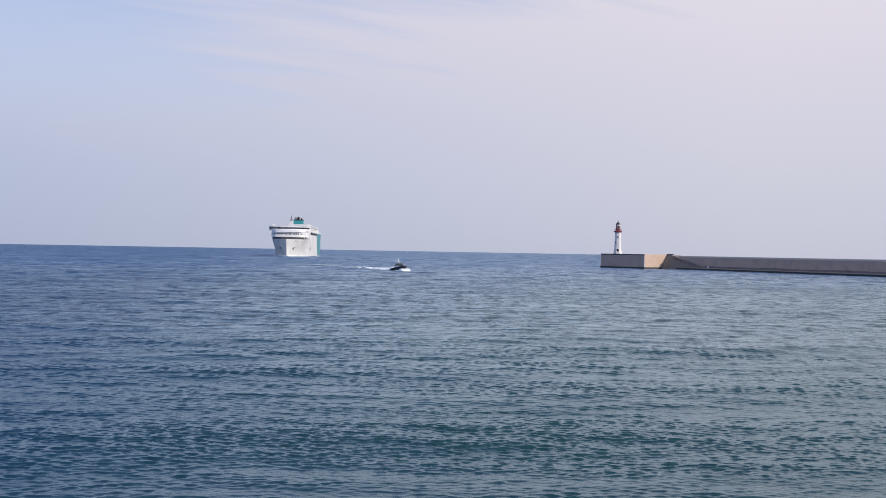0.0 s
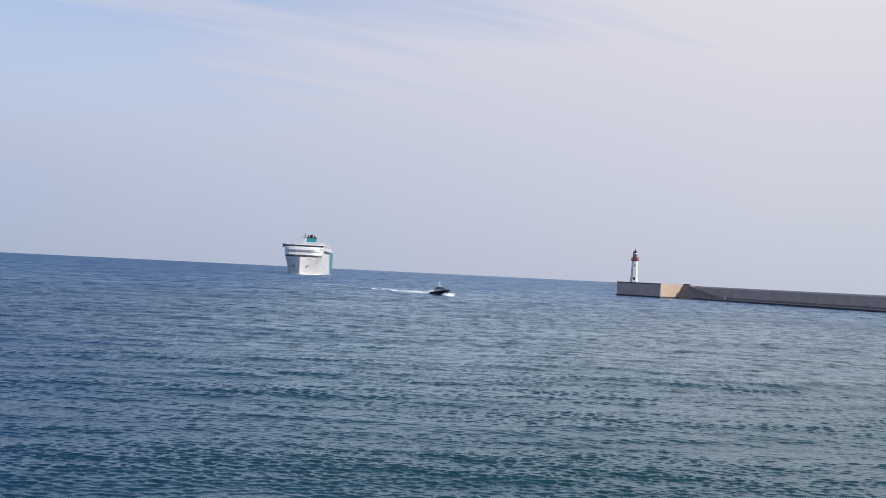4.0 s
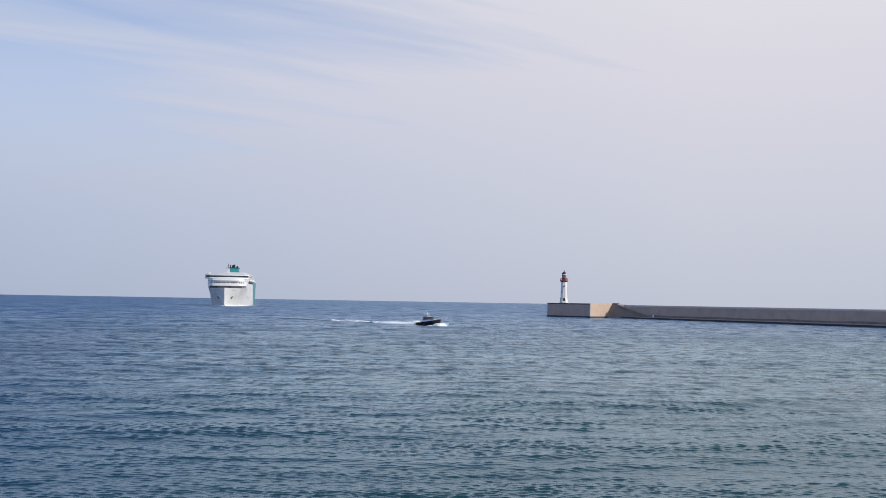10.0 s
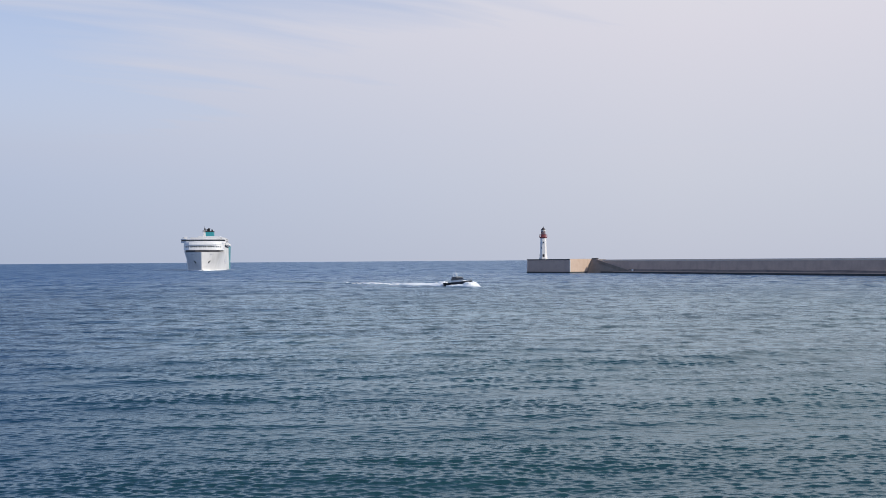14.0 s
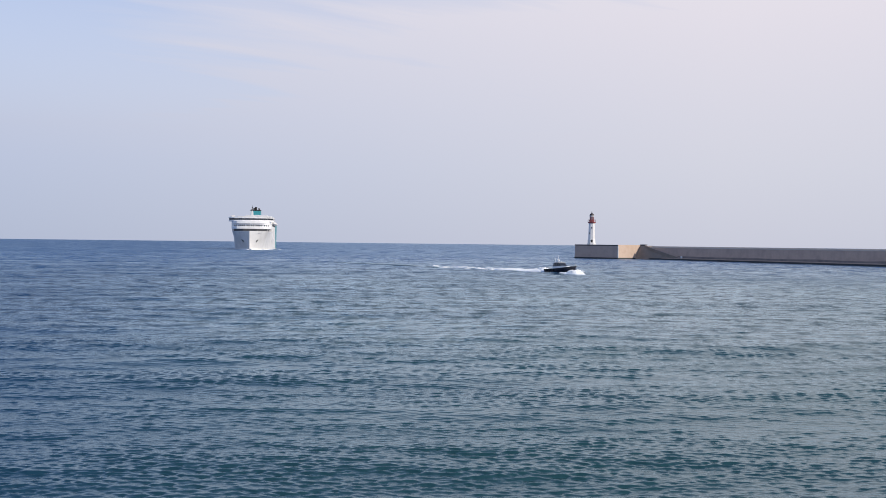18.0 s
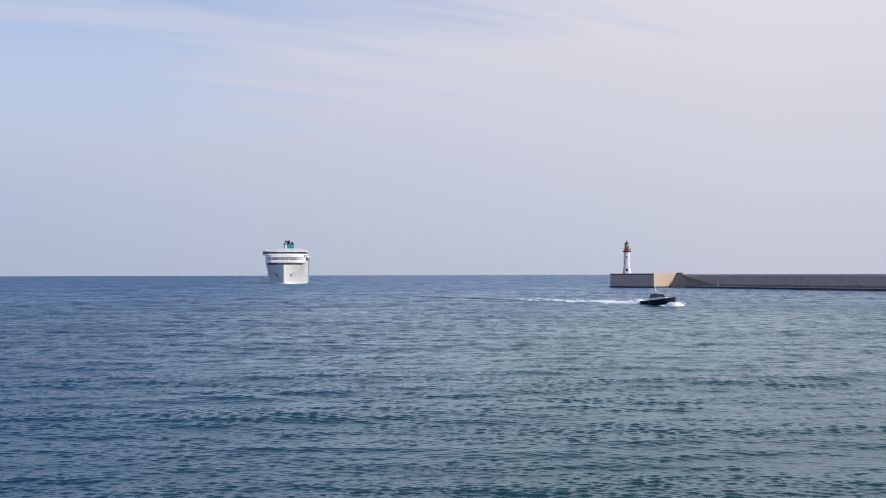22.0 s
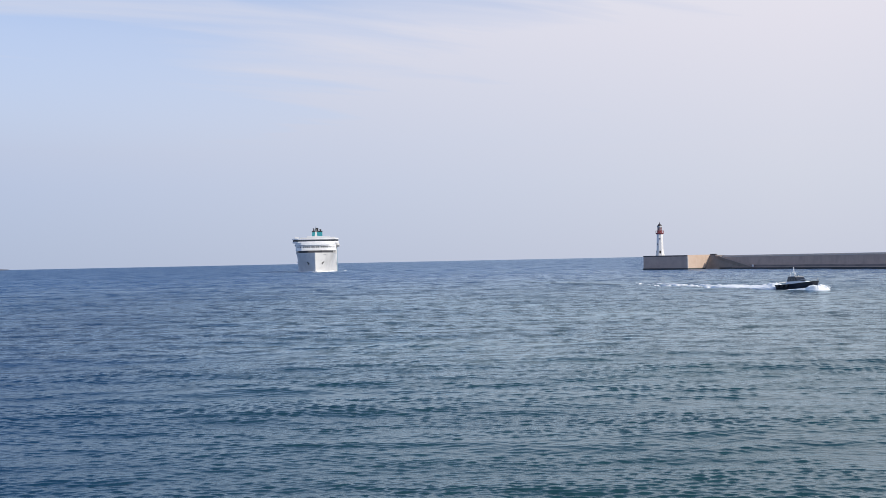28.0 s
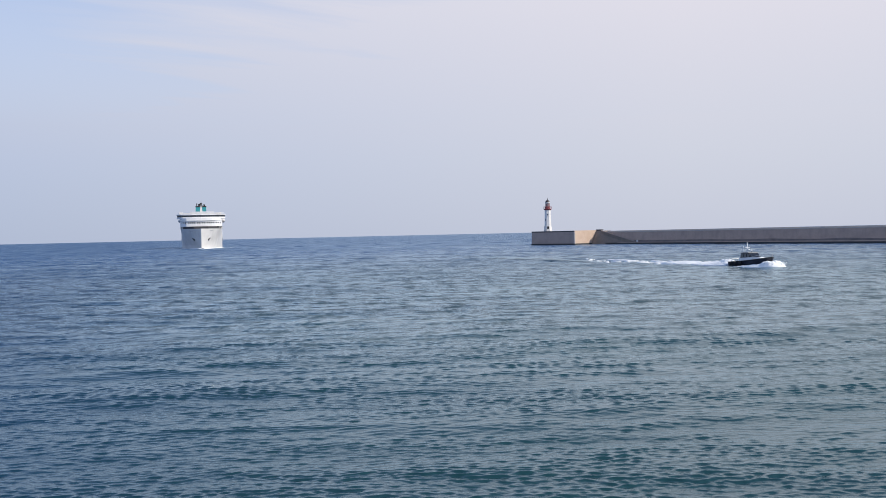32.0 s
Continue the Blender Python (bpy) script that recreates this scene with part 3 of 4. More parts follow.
# ---------------------------------------------------------------- the ferry (bow towards +y, stem at the origin)
def half_deck(y):
    pts = [(0, 0.3), (-2, 3.2), (-5, 6.6), (-10, 10.0), (-17, 12.7), (-26, 13.8), (-40, 14.0), (-150, 14.0), (-172, 13.6), (-180, 13.0)]
    return float(np.interp(-y, [-a for a, _ in pts], [b for _, b in pts]))


def half_line(y):
    pts = [(0, 0.25), (-2, 1.2), (-5, 3.0), (-10, 5.8), (-17, 8.4), (-26, 10.4), (-40, 12.6), (-60, 14.0), (-150, 14.0), (-172, 13.0), (-180, 12.0)]
    return float(np.interp(-y, [-a for a, _ in pts], [b for _, b in pts]))


def hull_half(y, z):
    t = min(max(z / 13.2, 0), 1)
    t = t ** 1.3
    return half_line(y) * (1 - t) + half_deck(y) * t


STATIONS = [0, -1, -2, -3.5, -5, -7.5, -10, -13, -17, -21, -26, -32, -40, -55, -80, -120, -150, -165, -172, -180]


ANCHOR_TURN = -35


def ferry():
    p = thing("ferry", pose(-112, 832, 0, 0, 0, 180), "large white car ferry with turquoise funnel and stern under way", "ship")
    levels = [-2.5, 0, 2.5, 5, 7.5, 10, 12, 13.2]
    rings = []
    for y in STATIONS:
        def at(z, s):
            rake = -2.6 * (1 - min(max(z, 0), 13.2) / 13.2) * max(0, 1 + y / 20)
            return (s * hull_half(y, z), y + rake, z)
        rings.append([at(z, -1) for z in levels] + [at(z, 1) for z in reversed(levels)])
    part("hull", loft(rings), HULL_WHITE, p)
    # bulwark top and the mooring deck, its slot's shade a solid dark block
    deck = [(half_deck(y), y) for y in STATIONS if y >= -40]
    plan = [(-a, y) for a, y in deck] + [(a, y) for a, y in reversed(deck)]
    inner = [(x * 0.965, min(y - 0.5, -4) if y > -39 else y) for x, y in plan]
    part("mooring_deck", prism(inner, 13.2, 14.75), SHIP_DARK, p, "mooring deck slot, its shade a dark block")
    part("hull_upper", prism([(-14, -40), (14, -40), (14, -150), (13.6, -172), (13.0, -180), (-13, -180), (-13.6, -172), (-14, -150)], 13.2, 20.4), HULL_WHITE, p)
    for y in (-16, -22, -28, -34):
        for s in (-1, 1):
            x = s * half_deck(y) * 0.985
            part("fairlead_post", box(x - 0.25, x + 0.25, y - 0.5, y + 0.5, 13.2, 14.76), HULL_WHITE, p)
    # forward superstructure over the mooring deck
    def bluff(x):
        return -10.0 - 0.9 * (abs(x) / 8) ** 2 - 8.0 * max(0, (abs(x) - 8.5) / 5.35) ** 2.6

    edge = [-13.85, -13.3, -12.3, -11, -9.5, -7, -3.5, 0, 3.5, 7, 9.5, 11, 12.3, 13.3, 13.85]
    front = [(-13.85, -40)] + [(x, bluff(x)) for x in edge] + [(13.85, -40)]
    part("fore_house", prism(front, 14.75, 20.4, [(x, y - (0.8 if y > -39 else 0)) for x, y in front]), SUNLIT_WHITE, p)
    part("front_rail", prism([(x * 1.004, y + 0.12 if y > -39 else y) for x, y in front], 18.55, 18.75), HULL_PALE, p)

    def front_y(x, z):
        return bluff(x) - 0.8 * (z - 14.75) / 5.65

    xs = [-12.6, -11.3, -10.0, -8.0, -6.7, -5.4, -4.1, -2.2, -0.9, 0.9, 2.2, 4.1, 5.4, 6.7, 8.0, 10.0, 11.3, 12.6]
    for x in xs:
        yy = front_y(x, 17.2)
        slope = (front_y(x + 0.3, 17.2) - front_y(x - 0.3, 17.2)) / 0.6
        bm = box(-0.46, 0.46, -0.4, 0.06, 16.65, 17.75, 0.02)
        bm.transform(pose(x, yy, 0, 0, 0, math.degrees(math.atan(slope))))
        part("window", bm, GLASS_DARK, p)
    # bridge deck with its wings
    wing = [(-15.9, -25), (-15.9, -21), (-12, -17.5), (-6, -15.6), (0, -15.0), (6, -15.6), (12, -17.5), (15.9, -21), (15.9, -25)]
    part("wing_deck", prism(wing, 20.05, 21.1), SUNLIT_WHITE, p)
    bridge = part("bridge", prism([(x * 0.985, y - 0.3) for x, y in wing], 21.1, 22.5), HULL_PALE, p, "wheelhouse band under the roof")
    for a, b in zip(wing[1:-1], wing[2:-1]):
        steps = 4
        for i in range(steps):
            t0, t1 = (i + 0.06) / steps, (i + 0.94) / steps
            q0 = (a[0] + (b[0] - a[0]) * t0, a[1] + (b[1] - a[1]) * t0)
            q1 = (a[0] + (b[0] - a[0]) * t1, a[1] + (b[1] - a[1]) * t1)
            part("pane", prism([(q0[0] * 0.985, q0[1] - 0.45), (q1[0] * 0.985, q1[1] - 0.45), (q1[0] * 0.99, q1[1] - 0.2), (q0[0] * 0.99, q0[1] - 0.2)], 21.25, 22.3), GLASS_DARK, bridge)
    part("bridge_roof", prism([(x * 1.01, y + (0.5 if y > -24 else 0)) for x, y in wing], 22.5, 23.0), SUNLIT_WHITE, p)
    part("deck_house", box(-12.4, 12.4, -160, -25.05, 20.4, 22.95), HULL_WHITE, p)
    # stepped houses abaft the bridge, with their window rows
    house = part("aft_house", box(-13.0, 13.0, -140, -70, 22.954, 25.0, 0.08), HULL_WHITE, p, "white upper deckhouse")
    for s in (-1, 1):
        for i in range(12):
            y = -134 + i * 5.3
            part("window", box(s * 13.0 - 0.05, s * 13.0 + 0.05, y - 0.9, y + 0.9, 23.6, 24.5), GLASS_DARK, house)
    part("casing", box(-8.5, 8.5, -132, -92, 25.004, 26.6, 0.1), HULL_PALE, p, "pale grey funnel casing")
    for s in (-1, 1):
        for i in range(4):
            y = -62 - i * 14
            for q in (-4.2, 4.2):
                part("davit", rod((s * 12.6, y + q, 20.4), (s * 15.0, y + q, 21.6), 0.16), HULL_PALE, p)
        # shade inside the promenade is a dark panel laid on the side
        part("promenade_shade", box(s * 14.0 - 0.06, s * 14.0 + 0.06, -118, -52, 17.3, 18.6), SHIP_DARK, p, "dark panel painted as the promenade's shade")
    part("sun_deck", box(-11.8, 11.8, -150, -24, 23.0, 23.25), HULL_PALE, p)
    # rails on the roof edge
    for z in (23.5, 23.95):
        bm = bmesh.new()
        for a, b in zip(wing[1:-1], wing[2:-1]):
            rod((a[0] * 0.95, a[1] - 1, z), (b[0] * 0.95, b[1] - 1, z), 0.07, 5, bm)
        part("roof_rail", bm, HULL_PALE, p)
    for x, y in wing[1:-1]:
        part("rail_post", rod((x * 0.95, y - 1, 22.95), (x * 0.95, y - 1, 24.0), 0.07, 5), HULL_PALE, p)
    part("light_locker", box(-13.5, -9.5, -30, -26, 23.25, 24.3, 0.1), HULL_WHITE, p)
    part("light_locker", box(12.0, 14.4, -28, -25, 23.0, 24.6, 0.1), HULL_WHITE, p)
    # mast
    mast = part("mast", loft([[(-0.95, -37, 23.2), (0.95, -37, 23.2), (0.95, -34.2, 23.2), (-0.95, -34.2, 23.2)], [(-0.45, -36.6, 29.8), (0.45, -36.6, 29.8), (0.45, -35, 29.8), (-0.45, -35, 29.8)]]), HULL_WHITE, p, "white radar mast")
    part("radar_arm", box(-1.7, 1.7, -34.95, -34.6, 28.3, 28.6, 0.05), SHIP_DARK, mast)
    part("mast_head", box(-0.32, 0.32, -36.2, -35.4, 29.804, 31.2, 0.1), SHIP_DARK, mast, "dark masthead gear")
    part("radar", box(-1.2, 1.2, -34.9, -34.5, 29.2, 29.45, 0.05), SHIP_DARK, mast)
    part("aerial", rod((0, -35.8, 31.2), (0, -35.8, 32.4), 0.09), SHIP_DARK, mast)
    # funnel
    funnel = part("funnel", loft([[(-3.3, -114, 23.3), (5.0, -114, 23.3), (5.0, -101, 23.3), (-3.3, -101, 23.3)],
                                  [(-2.9, -114, 30.2), (4.6, -114, 30.2), (4.6, -103.5, 30.2), (-2.9, -103.5, 30.2)]]), TEAL, p, "turquoise funnel")
    part("funnel_foot", box(-5.4, 5.4, -117, -99, 23.2, 26.3, 0.15), HULL_WHITE, p)
    part("funnel_cap", box(-3.15, 4.85, -114.3, -103.2, 30.2, 30.9, 0.1), BLACK_STEEL, funnel)
    for x, h, r in ((-1.6, 32.2, 0.6), (0.7, 33.2, 0.75), (2.3, 32.6, 0.55), (3.8, 33.0, 0.35)):
        part("exhaust_pipe", turned([(r, 30.9), (r, h - 0.3), (r * 1.15, h - 0.3), (r * 1.15, h)], 10, x, -106.5), BLACK_STEEL, funnel)
    part("exhaust_pipe", turned([(0.6, 30.9), (0.6, 33.0)], 10, 1.5, -111), BLACK_STEEL, funnel)
    # turquoise stern quarter and lifeboats down both sides
    for s in (-1, 1):
        bm = loft([[(s * 13.9, -126, 0.3), (s * 14.07, -126, 0.3), (s * 14.07, -150, 0.3), (s * 13.2, -172, 0.3), (s * 12.9, -172, 0.3)],
                   [(s * 13.9, -118, 19.2), (s * 14.07, -118, 19.2), (s * 14.07, -150, 19.2), (s * 13.68, -172, 19.2), (s * 13.4, -172, 19.2)]])
        part("stern_panel", bm, TEAL, p, "turquoise stern paint")
        part("emblem", loft([disc(3.6, -0.3, 24), disc(3.6, 0.05, 24)]), HULL_PALE, p, "pale grey round emblem").matrix_local = pose(s * 14.0, -58, 8.2, 0, 90 * s, 0)
        for i, y in enumerate((-62, -76, -90, -104)):
            bm = loft([[(s * (14.9 + w * math.cos(a)), y + u, 19.4 + w * 0.85 * math.sin(a)) for a in np.linspace(0, 2 * math.pi, 10, endpoint=False)] for u, w in ((-5, 0.3), (-4.2, 1.0), (-1.5, 1.5), (1.5, 1.5), (4.2, 1.0), (5, 0.3))])
            part("lifeboat", bm, (HULL_WHITE, ORANGE)[i % 2 == 3], p)
        # anchor in its pocket
        y = -6.0
        z = 6.4
        n = Vector((s, 0.75, -0.15)).normalized()
        x = s * (hull_half(y, z))
        at = Vector((x, y - 1.3 * 0.7, z))
        q = n.to_track_quat("Z", "Y").to_matrix().to_4x4()
        pocket = part("anchor_pocket", box(-1.25, 1.25, -0.42, 0.42, -0.5, 0.10, 0.04), SHIP_DARK, p)
        pocket.matrix_local = Matrix.Translation(at) @ q @ pose(0, 0, 0, 0, 0, ANCHOR_TURN * s)
        bm = rod((-1.2, 0, 0.25), (1.2, 0, 0.25), 0.16)
        rod((s * 1.0, -0.7, 0.25), (s * 1.0, 0.7, 0.25), 0.2, bm=bm)
        part("anchor", bm, BLACK_STEEL, pocket)
        part("rubbing_strake", box(s * 13.95 - 0.12, s * 13.95 + 0.12, -170, -45, 6.4, 6.8), HULL_PALE, p)
    part("stem_bar", loft([[(-0.3, -2.5, -0.5), (0.3, -2.5, -0.5), (0.2, -2.2, -0.5), (-0.2, -2.2, -0.5)], [(-0.35, -0.1, 13.25), (0.35, -0.1, 13.25), (0.2, 0.15, 13.25), (-0.2, 0.15, 13.25)]]), HULL_WHITE, p)
    for s in (-1, 1):
        y = -5.5
        bm = box(-1.3, 1.3, -0.05, 0.05, 11.62, 11.86)
        bm.transform(pose(s * (hull_half(y, 11.8) + 0.02), y, 0, 0, 0, -s * 47))
        part("name_bar", bm, NAME_GREY, p)
    return p


FERRY = ferry()


# ---------------------------------------------------------------- the pilot boat (bow towards +y, amidships at the origin)
def pilot_boat():
    p = thing("pilot_boat", pose(0, 300, 0), "small black pilot boat with dark wheelhouse planing at speed", "boat")
    p.scale = (0.93, 0.93, 0.86)
    st = [(-5.4, 1.45, 1.6, 0.95), (-3, 1.5, 1.75, 1.0), (0, 1.45, 1.8, 1.1), (2.2, 1.15, 1.68, 1.25), (3.8, 0.7, 1.35, 1.4), (5.0, 0.25, 0.75, 1.55), (5.7, 0.06, 0.12, 1.65)]
    rings = []
    for y, chine, deck, top in st:
        k = 0.55 * max(0, (y - 1) / 4.7) ** 2
        rings.append([(0, y - 0.1, -0.5 + k * 1.6), (chine, y - 0.05, 0.12 + k * 0.9), (deck, y, top - 0.16), (deck, y, top), (-deck, y, top), (-deck, y, top - 0.16), (-chine, y - 0.05, 0.12 + k * 0.9)])
    part("hull", loft(rings), BOAT_NAVY, p, "glossy black hull")
    # fender along the sheer
    for s in (-1, 1):
        bm = bmesh.new()
        for (y0, _, d0, t0), (y1, _, d1, t1) in zip(st, st[1:]):
            rod((s * (d0 + 0.04), y0, t0 - 0.06), (s * (d1 + 0.04), y1, t1 - 0.06), 0.09, 6, bm)
        part("fender", bm, RUBBER, p, "black rubber fender")
        bm = bmesh.new()
        for (y0, _, d0, t0), (y1, _, d1, t1) in zip(st[3:], st[4:]):
            rod((s * (d0 - 0.1), y0, t0 + 0.6), (s * (d1 - 0.04), y1, t1 + 0.6), 0.035, 5, bm)
        for y, _, d, t in st[3:]:
            rod((s * (d - 0.1), y, t), (s * max(d - 0.1, 0.02), y, t + 0.6), 0.03, 5, bm)
        part("bow_rail", bm, STEEL, p)
        for i in range(3):
            part("tyre", turned([(0.3, -0.1), (0.36, 0), (0.3, 0.1)], 12), RUBBER, p).matrix_local = pose(s * 1.9, -4.2 + i * 1.5, 0.65, 0, 90, 0)
    deck = [(d - 0.06, y, t) for y, _, d, t in st]
    bm = bmesh.new()
    rows = [(bm.verts.new((-a, y, t + 0.02)), bm.verts.new((a, y, t + 0.02)), bm.verts.new((a, y, t - 0.05)), bm.verts.new((-a, y, t - 0.05))) for a, y, t in deck if a > 0.01]
    for q0, q1 in zip(rows, rows[1:]):
        for i in range(4):
            bm.faces.new((q0[i], q0[(i + 1) % 4], q1[(i + 1) % 4], q1[i]))
    bm.faces.new(rows[0])
    bm.faces.new(rows[-1][::-1])
    part("deck", bm, BOAT_GREY, p)
    part("trunk_cabin", loft([[(-1.3, -2.4, 1.0), (1.3, -2.4, 1.0), (1.2, 1.6, 1.1), (0.7, 3.0, 1.25), (-0.7, 3.0, 1.25), (-1.2, 1.6, 1.1)],
                              [(-1.25, -2.3, 1.62), (1.25, -2.3, 1.62), (1.15, 1.5, 1.74), (0.55, 2.7, 1.62), (-0.55, 2.7, 1.62), (-1.15, 1.5, 1.74)]]), BOAT_WHITE, p, "white trunk cabin")
    house = part("wheelhouse", loft([[(-1.15, -2.2, 1.38), (1.15, -2.2, 1.38), (1.1, 1.1, 1.5), (-1.1, 1.1, 1.5)], [(-1.0, -1.9, 2.45), (1.0, -1.9, 2.45), (0.92, 0.30, 2.45), (-0.92, 0.30, 2.45)]]), BOAT_DARK, p, "dark wheelhouse with glass all round")
    for s in (-1, 1):
        for i in range(3):
            y0 = -1.95 + i * 0.95
            bm = loft([[(s * 1.14, y0, 1.72), (s * 1.15, y0, 1.72), (s * 1.14, y0 + 0.8, 1.72), (s * 1.13, y0 + 0.8, 1.72)], [(s * 1.03, y0 + 0.12, 2.36), (s * 1.04, y0 + 0.12, 2.36), (s * 1.02, y0 + 0.74 - 0.2 * i, 2.36), (s * 1.0, y0 + 0.74 - 0.2 * i, 2.36)]])
            part("pane", bm, GLASS_DARK, house)
    for i in range(3):
        x0 = -0.98 + i * 0.67
        bm = loft([[(x0, 1.06, 1.72), (x0 + 0.6, 1.06, 1.72), (x0 + 0.6, 1.1, 1.72), (x0, 1.1, 1.72)], [(x0 * 0.92, 0.37, 2.36), (x0 * 0.92 + 0.54, 0.37, 2.36), (x0 * 0.92 + 0.54, 0.43, 2.36), (x0 * 0.92, 0.43, 2.36)]])
        part("pane", bm, GLASS_DARK, house)
    house.scale, house.location = (1.0, 1.0, 1.18), (0, -0.15, -0.284)
    part("roof", loft([[(-a, y0, z), (a, y0, z), (a, y1, z), (-a, y1, z)] for a, y0, y1, z in ((1.06, -2.2, 0.2, 2.585), (1.04, -2.15, 0.18, 2.66), (0.82, -1.9, -0.1, 2.76), (0.4, -1.5, -0.5, 2.80))]), BOAT_ROOF, p, "grey wheelhouse roof")
    mast = part("mast", rod((0, -1.4, 2.66), (0, -1.65, 4.7), 0.07), BOAT_WHITE, p, "white mast raked aft")
    part("crosstree", box(-0.5, 0.5, -1.57, -1.47, 3.6, 3.68), BOAT_WHITE, mast)
    part("radar", turned([(0.28, 3.15), (0.3, 3.22), (0.28, 3.32)], 12, 0, -1.3), BOAT_WHITE, mast)
    part("aerial", rod((0.7, -1.6, 2.66), (0.7, -1.8, 4.0), 0.025, 5), BOAT_WHITE, p)
    part("searchlight", turned([(0.12, 2.69), (0.14, 2.87), (0.1, 2.96)], 10, 0.3, 0.1), STEEL, p)
    part("bollard", turned([(0.08, 1.3), (0.08, 1.75), (0.12, 1.8)], 8, 0, 3.6), STEEL, p)
    part("stern_frame", rod((-1.1, -4.9, 1.5), (1.1, -4.9, 1.5), 0.05), STEEL, p)
    for s in (-1, 1):
        part("frame_post", rod((s * 1.1, -4.9, 0.9), (s * 1.1, -4.9, 1.5), 0.05), STEEL, p)
    return p


BOAT = pilot_boat()


def blob(bm, x, y, z, rx, ry, rz, rng):
    """One ragged clump of foam: a squashed, jittered lump."""
    k = 6
    rings = []
    for f, w in ((-0.6, 0.75), (0.1, 1.0), (0.65, 0.7)):
        rings.append([(x + rx * w * math.cos(a) * (0.7 + 0.6 * rng.random()), y + ry * w * math.sin(a) * (0.7 + 0.6 * rng.random()), z + rz * f * (0.8 + 0.4 * rng.random())) for a in (2 * math.pi * i / k for i in range(k))])
    loft(rings, bm)


def foam_field(x0, x1, y0, y1, step, height, floor=0.06):
    """Foam lying on the water: a sheet raised to height(x, y), kept only where it stands above the floor."""
    bm = bmesh.new()
    nx, ny = int((x1 - x0) / step) + 1, int((y1 - y0) / step) + 1
    hs = [[height(x0 + i * step, y0 + j * step) for i in range(nx)] for j in range(ny)]
    grid = {}

    def vert(i, j):
        if (i, j) not in grid:
            h = hs[j][i]
            grid[i, j] = bm.verts.new((x0 + i * step, y0 + j * step, h if h > floor else h - 0.4))     # the rim dips under the water
        return grid[i, j]
    for j in range(ny - 1):
        for i in range(nx - 1):
            if max(hs[j][i], hs[j][i + 1], hs[j + 1][i], hs[j + 1][i + 1]) > floor:
                bm.faces.new((vert(i, j), vert(i + 1, j), vert(i + 1, j + 1), vert(i, j + 1)))
    return bm


def rough(x, y, size, seed=0.0):
    return noise.fractal(Vector((x / size, y / size, seed)), 1.0, 2.0, 4)


def wake():
    rng = random.Random(5)
    p = thing("boat_wake", pose(0, 300, 0), "white foaming bow spray and wake behind the pilot boat", "wake", kind="stuff")

    def bow(x, y):
        t = min(max((9.6 - y) / 11.2, 0), 1)              # 0 ahead of the stem, 1 by the quarter
        ridge = 0.15 + 3.0 * t
        h = (0.62 * math.exp(-((t - 0.37) / 0.12) ** 2) + 0.42) * max(0, min(1, (1.0 - t) / 0.35)) * min(1, t / 0.30)
        d = max(0, (abs(x) - ridge) / (0.5 + 0.5 * t))
        lumps = 1 + 0.32 * rough(x, y, 1.3) + 0.2 * rough(x, y, 0.4, 8)
        return h * math.exp(-d * d) * lumps - 0.02 + 0.04 * rough(x, y, 0.4, 4)

    spray = part("bow_spray", foam_field(-5, 5, -1.8, 9.6, 0.14, bow, 0.08), FOAM, p, "white curl of spray at the bow", smooth=True)

    def stern(x, y):
        t = (-4.9 - y) / 13.0
        h = (0.62 - 0.08 * t + 0.42 * math.exp(-((t - 0.17) / 0.16) ** 2)) * min(1, max(0, (1.0 - t) / 0.3))
        h *= min(1, max(0, (-4.6 - y) / 0.6))
        w = 1.6 + 1.3 * t
        return h * math.exp(-(x / w) ** 2) * (1 + 0.4 * rough(x, y, 1.0, 2)) - 0.02 + 0.05 * rough(x, y, 0.4, 7)

    part("stern_wave", foam_field(-4, 4, -18, -4.6, 0.16, stern, 0.14), FOAM, p, smooth=True)

    def trail(x, y):
        t = (-15.0 - y) / 75.0
        lane = 1.0 + 3.4 * t
        h = 0.0
        for s, k in ((-1, 1.0), (1, 0.75)):
            d = (x - s * lane) / (1.35 + 0.5 * t)
            h += k * math.exp(-d * d)
        patchy = 1.30 - 1.9 * t + 1.1 * rough(3.0, y, 6.0, 9) + 1.2 * rough(x, y * 0.45, 1.3, 3)
        head = min(1, max(0, (-14.5 - y) / 4.0))
        return (0.60 - 0.14 * t) * head * h * max(0, min(patchy, 1)) * (1 - 0.62 * t) + 0.05 * head * rough(x, y, 0.4, 5) - 0.03

    part("trail", foam_field(-6, 6, -90, -14.5, 0.3, trail, 0.10), FOAM, p, smooth=True)
    # the swell that spreads behind the boat, smooth dark water rising beside the trail
    def ridge(x, y):
        t = (-7.0 - y) / 125.0
        d = (x - 2.8 - 5.0 * t) / (1.5 + 0.5 * t)
        lift = min(1, max(0, t - 0.30) * 5) * min(1, max(0, (1 - t) * 2.2)) * (1.0 + 0.18 * rough(2.0, y, 9.0, 12))
        return 0.52 * lift * math.exp(-d * d) + 0.02 * rough(x, y, 0.8, 8) - 0.02

    swell = part("swell", foam_field(0.2, 11.0, -132, -44, 0.4, ridge, 0.10), WATER, p, "dark smooth swell of the wake", smooth=True)
    if swell.data.polygons[0].normal.z < 0:
        swell.data.flip_normals()
    # flung drops
    bm = bmesh.new()
    for i in range(90):
        r = 0.02 + 0.05 * rng.random()
        blob(bm, rng.choice((-1, 1)) * (0.6 + 1.3 * rng.random()), 5.4 + 1.6 * rng.random(), 0.25 + 0.6 * rng.random(), r, r * 1.6, r, rng)
    for i in range(120):
        r = 0.03 + 0.06 * rng.random()
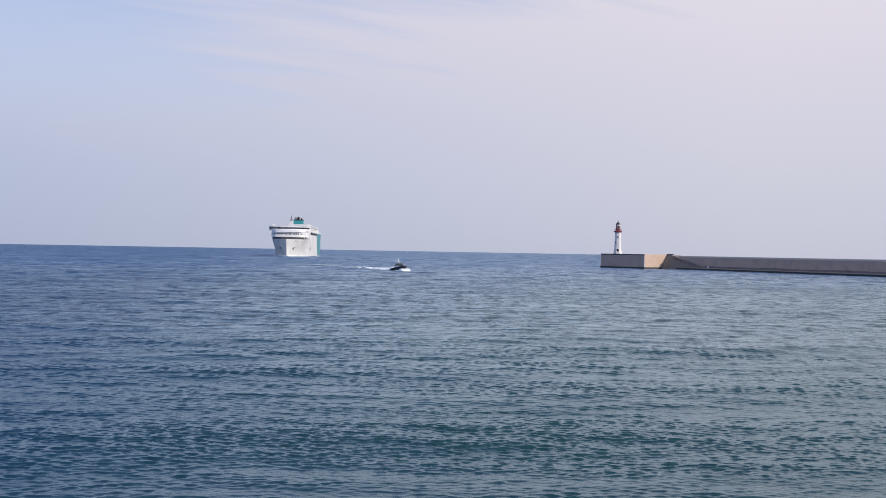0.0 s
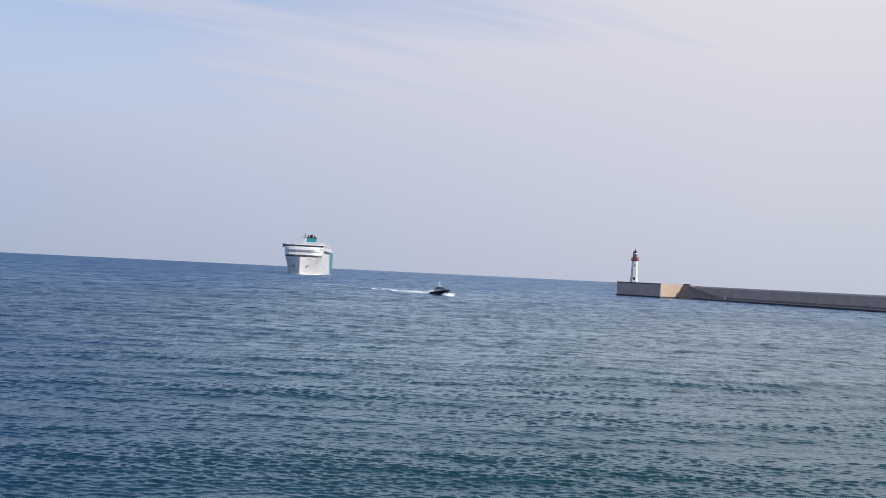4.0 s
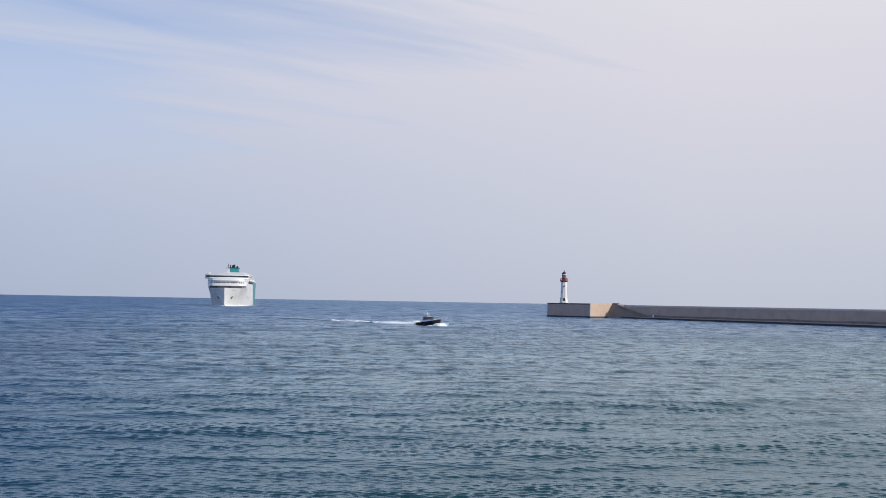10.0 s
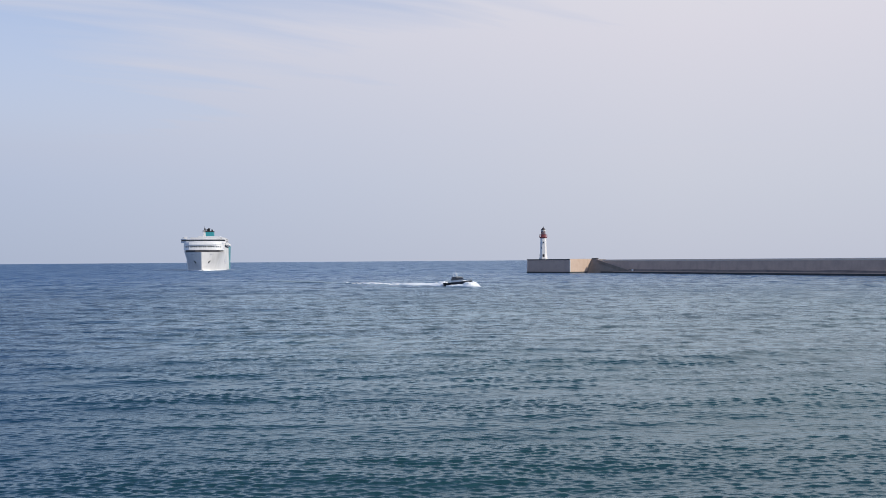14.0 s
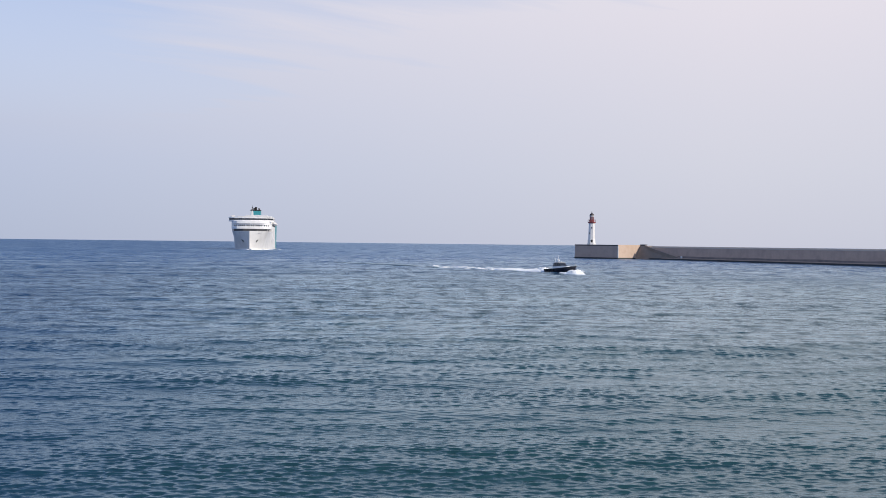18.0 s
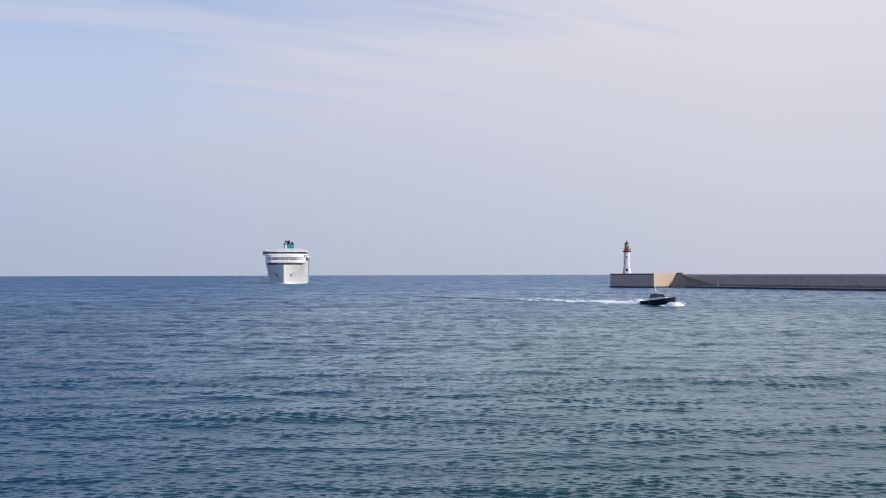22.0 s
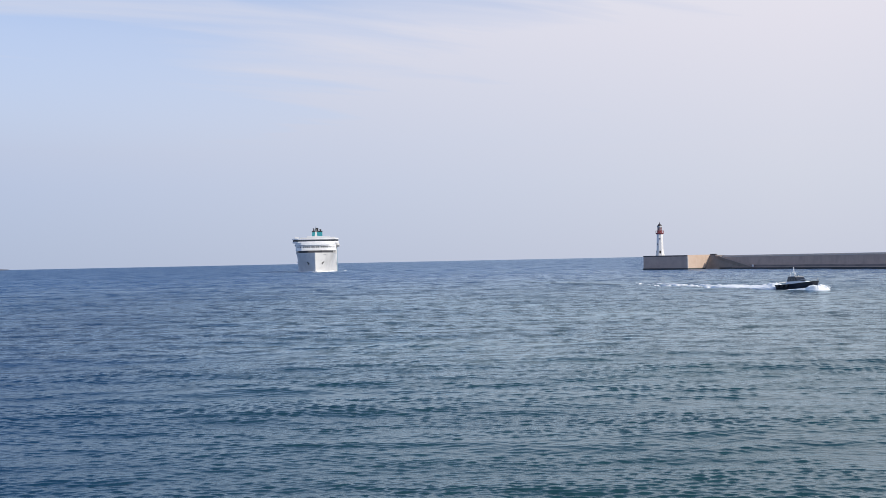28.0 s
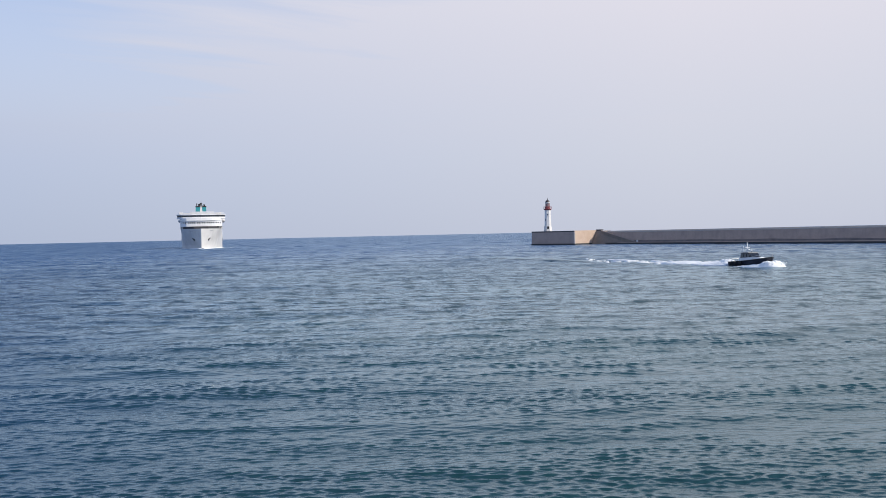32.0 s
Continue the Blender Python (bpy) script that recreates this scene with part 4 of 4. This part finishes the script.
        blob(bm, rng.gauss(0, 1.0), -6.6 + rng.gauss(0, 1.2), 0.3 + 0.45 * rng.random(), r, r * 1.4, r, rng)
    part("spray_drops", bm, FOAM, p)
    return p, spray


WAKE, SPRAY = wake()


def bow_wave():
    p = thing("ferry_bow_wave", pose(0, 800, 0), "thin white bow wave along the ferry's waterline", "wake", kind="stuff")

    def crest(x, y):
        edge = hull_half(min(y + 2.6, -0.1), 0) + 0.7
        d = (abs(x) - edge) / (1.0 + 0.02 * -y)
        h = 0.75 * math.exp(-((y + 4) / 7) ** 2) + 0.38 * math.exp(-((y + 28) / 26) ** 2)
        return h * math.exp(-d * d) * (0.8 + 0.9 * rough(x, y, 4.0, 1)) + 0.08 * rough(x, y, 1.2, 6) - 0.05

    part("foam", foam_field(-18, 18, -70, 2, 0.5, crest, 0.2), FOAM, p, smooth=True)

    def arm(x, y):
        t = (-22 - y) / 105.0
        d = (abs(x) - 13.5 - 22.0 * t) / 1.1
        patchy = 0.45 - 0.4 * t + 1.1 * rough(1.0 if x > 0 else 5.0, y, 9.0, 3)
        return 0.34 * math.exp(-d * d) * max(0, min(1, patchy)) * min(1, max(0, t * 6)) + 0.06 * rough(x, y, 1.2, 2) - 0.04

    for q in (-38, 10):
        part("bow_wave_arm", foam_field(q, q + 28, -128, -24, 0.7, arm, 0.18), FOAM, p, smooth=True)
    return p


BOW_WAVE = bow_wave()


# ---------------------------------------------------------------- what moves
BOAT_ROWS = [
    (0, -10.64, 343.30, 161.7),
    (2, -6.78, 332.66, 158.5),
    (4, -2.35, 322.13, 155.9),
    (6, 2.53, 311.70, 154.0),
    (8, 7.75, 301.32, 152.7),
    (10, 13.19, 290.99, 151.9),
    (12, 18.75, 280.67, 151.5),
    (14, 24.35, 270.36, 151.5),
    (16, 29.90, 260.05, 152.0),
    (18, 35.32, 249.74, 152.7),
    (20, 40.53, 239.43, 153.7),
    (22, 45.48, 229.12, 155.0),
    (24, 50.11, 218.84, 156.6),
    (26, 54.36, 208.59, 158.3),
    (28, 58.21, 198.40, 160.3),
    (30, 61.61, 188.29, 162.5),
    (32, 64.54, 178.30, 164.8),
]


# seconds, and how deep the bow digs in (0 riding high, 1 throwing spray)
PITCHING = [
    (0, 0.35), (1, 0.3), (2, 0.15), (2.5, 1.0), (3, 0.6), (3.5, 0.2), (4, 0.2), (5, 0.6), (5.7, 0.2), (6.5, 0.3), (7.5, 0.25),
    (8, 0.9), (8.5, 0.45), (9.5, 0.25), (10.5, 0.3), (11, 0.6), (11.5, 0.2), (12, 0.55), (12.5, 0.95), (13, 0.3), (13.5, 0.1),
    (14, 0.85), (14.5, 0.7), (15, 0.2), (15.7, 0.5), (16.4, 0.8), (17, 0.2), (17.5, 0.7), (18, 0.4), (19, 0.45), (20, 0.2), (21, 0.3),
    (22, 0.2), (22.5, 0.6), (23, 1.0), (23.5, 0.5), (24, 0.65), (24.5, 1.0), (25.3, 0.3), (26, 0.6), (27, 0.3), (28, 0.5),
    (28.5, 0.2), (29, 0.5), (30, 0.3), (30.5, 0.2), (31, 0.35), (32, 0.6),
]


def motions():
    course = [(t, pose(d * math.sin(radians(az)), d * math.cos(radians(az)), 0, 0, 0, -(180 + az + off)))
              for t, az, d, off in ((0, -7.70, 840, 5.9), (7, -7.98, 816, 5.0), (13, -8.15, 795, 3.9), (19, -8.26, 775, 3.0), (24, -8.32, 757, 2.3), (29.5, -8.39, 738, 1.2), (32, -8.42, 730, 0.6))]
    walk(FERRY, course)
    walk(BOW_WAVE, course)
    rows, trail = [], []
    for t, x, y, h in BOAT_ROWS:
        trail.append((t, pose(x, y, 0.0, 0, 0, -h)))
    for t, s in PITCHING:
        x, y, h = (float(np.interp(t, [q[0] for q in BOAT_ROWS], [q[i] for q in BOAT_ROWS])) for i in (1, 2, 3))
        rows.append((t, pose(x, y, 0.10 - 0.10 * s, 3.0 - 2.2 * s, 1.5 * math.sin(t * 1.3), -h)))
    walk(BOAT, rows)
    walk(SPRAY, [(t, pose(0, 0, -0.55 + 0.88 * s, -1.5 * s)) for t, s in PITCHING])
    walk(WAKE, trail)
    walk(water, [(0, pose(0, 2.0, 0)), (32, pose(2.0, -9.0, 0))])


motions()
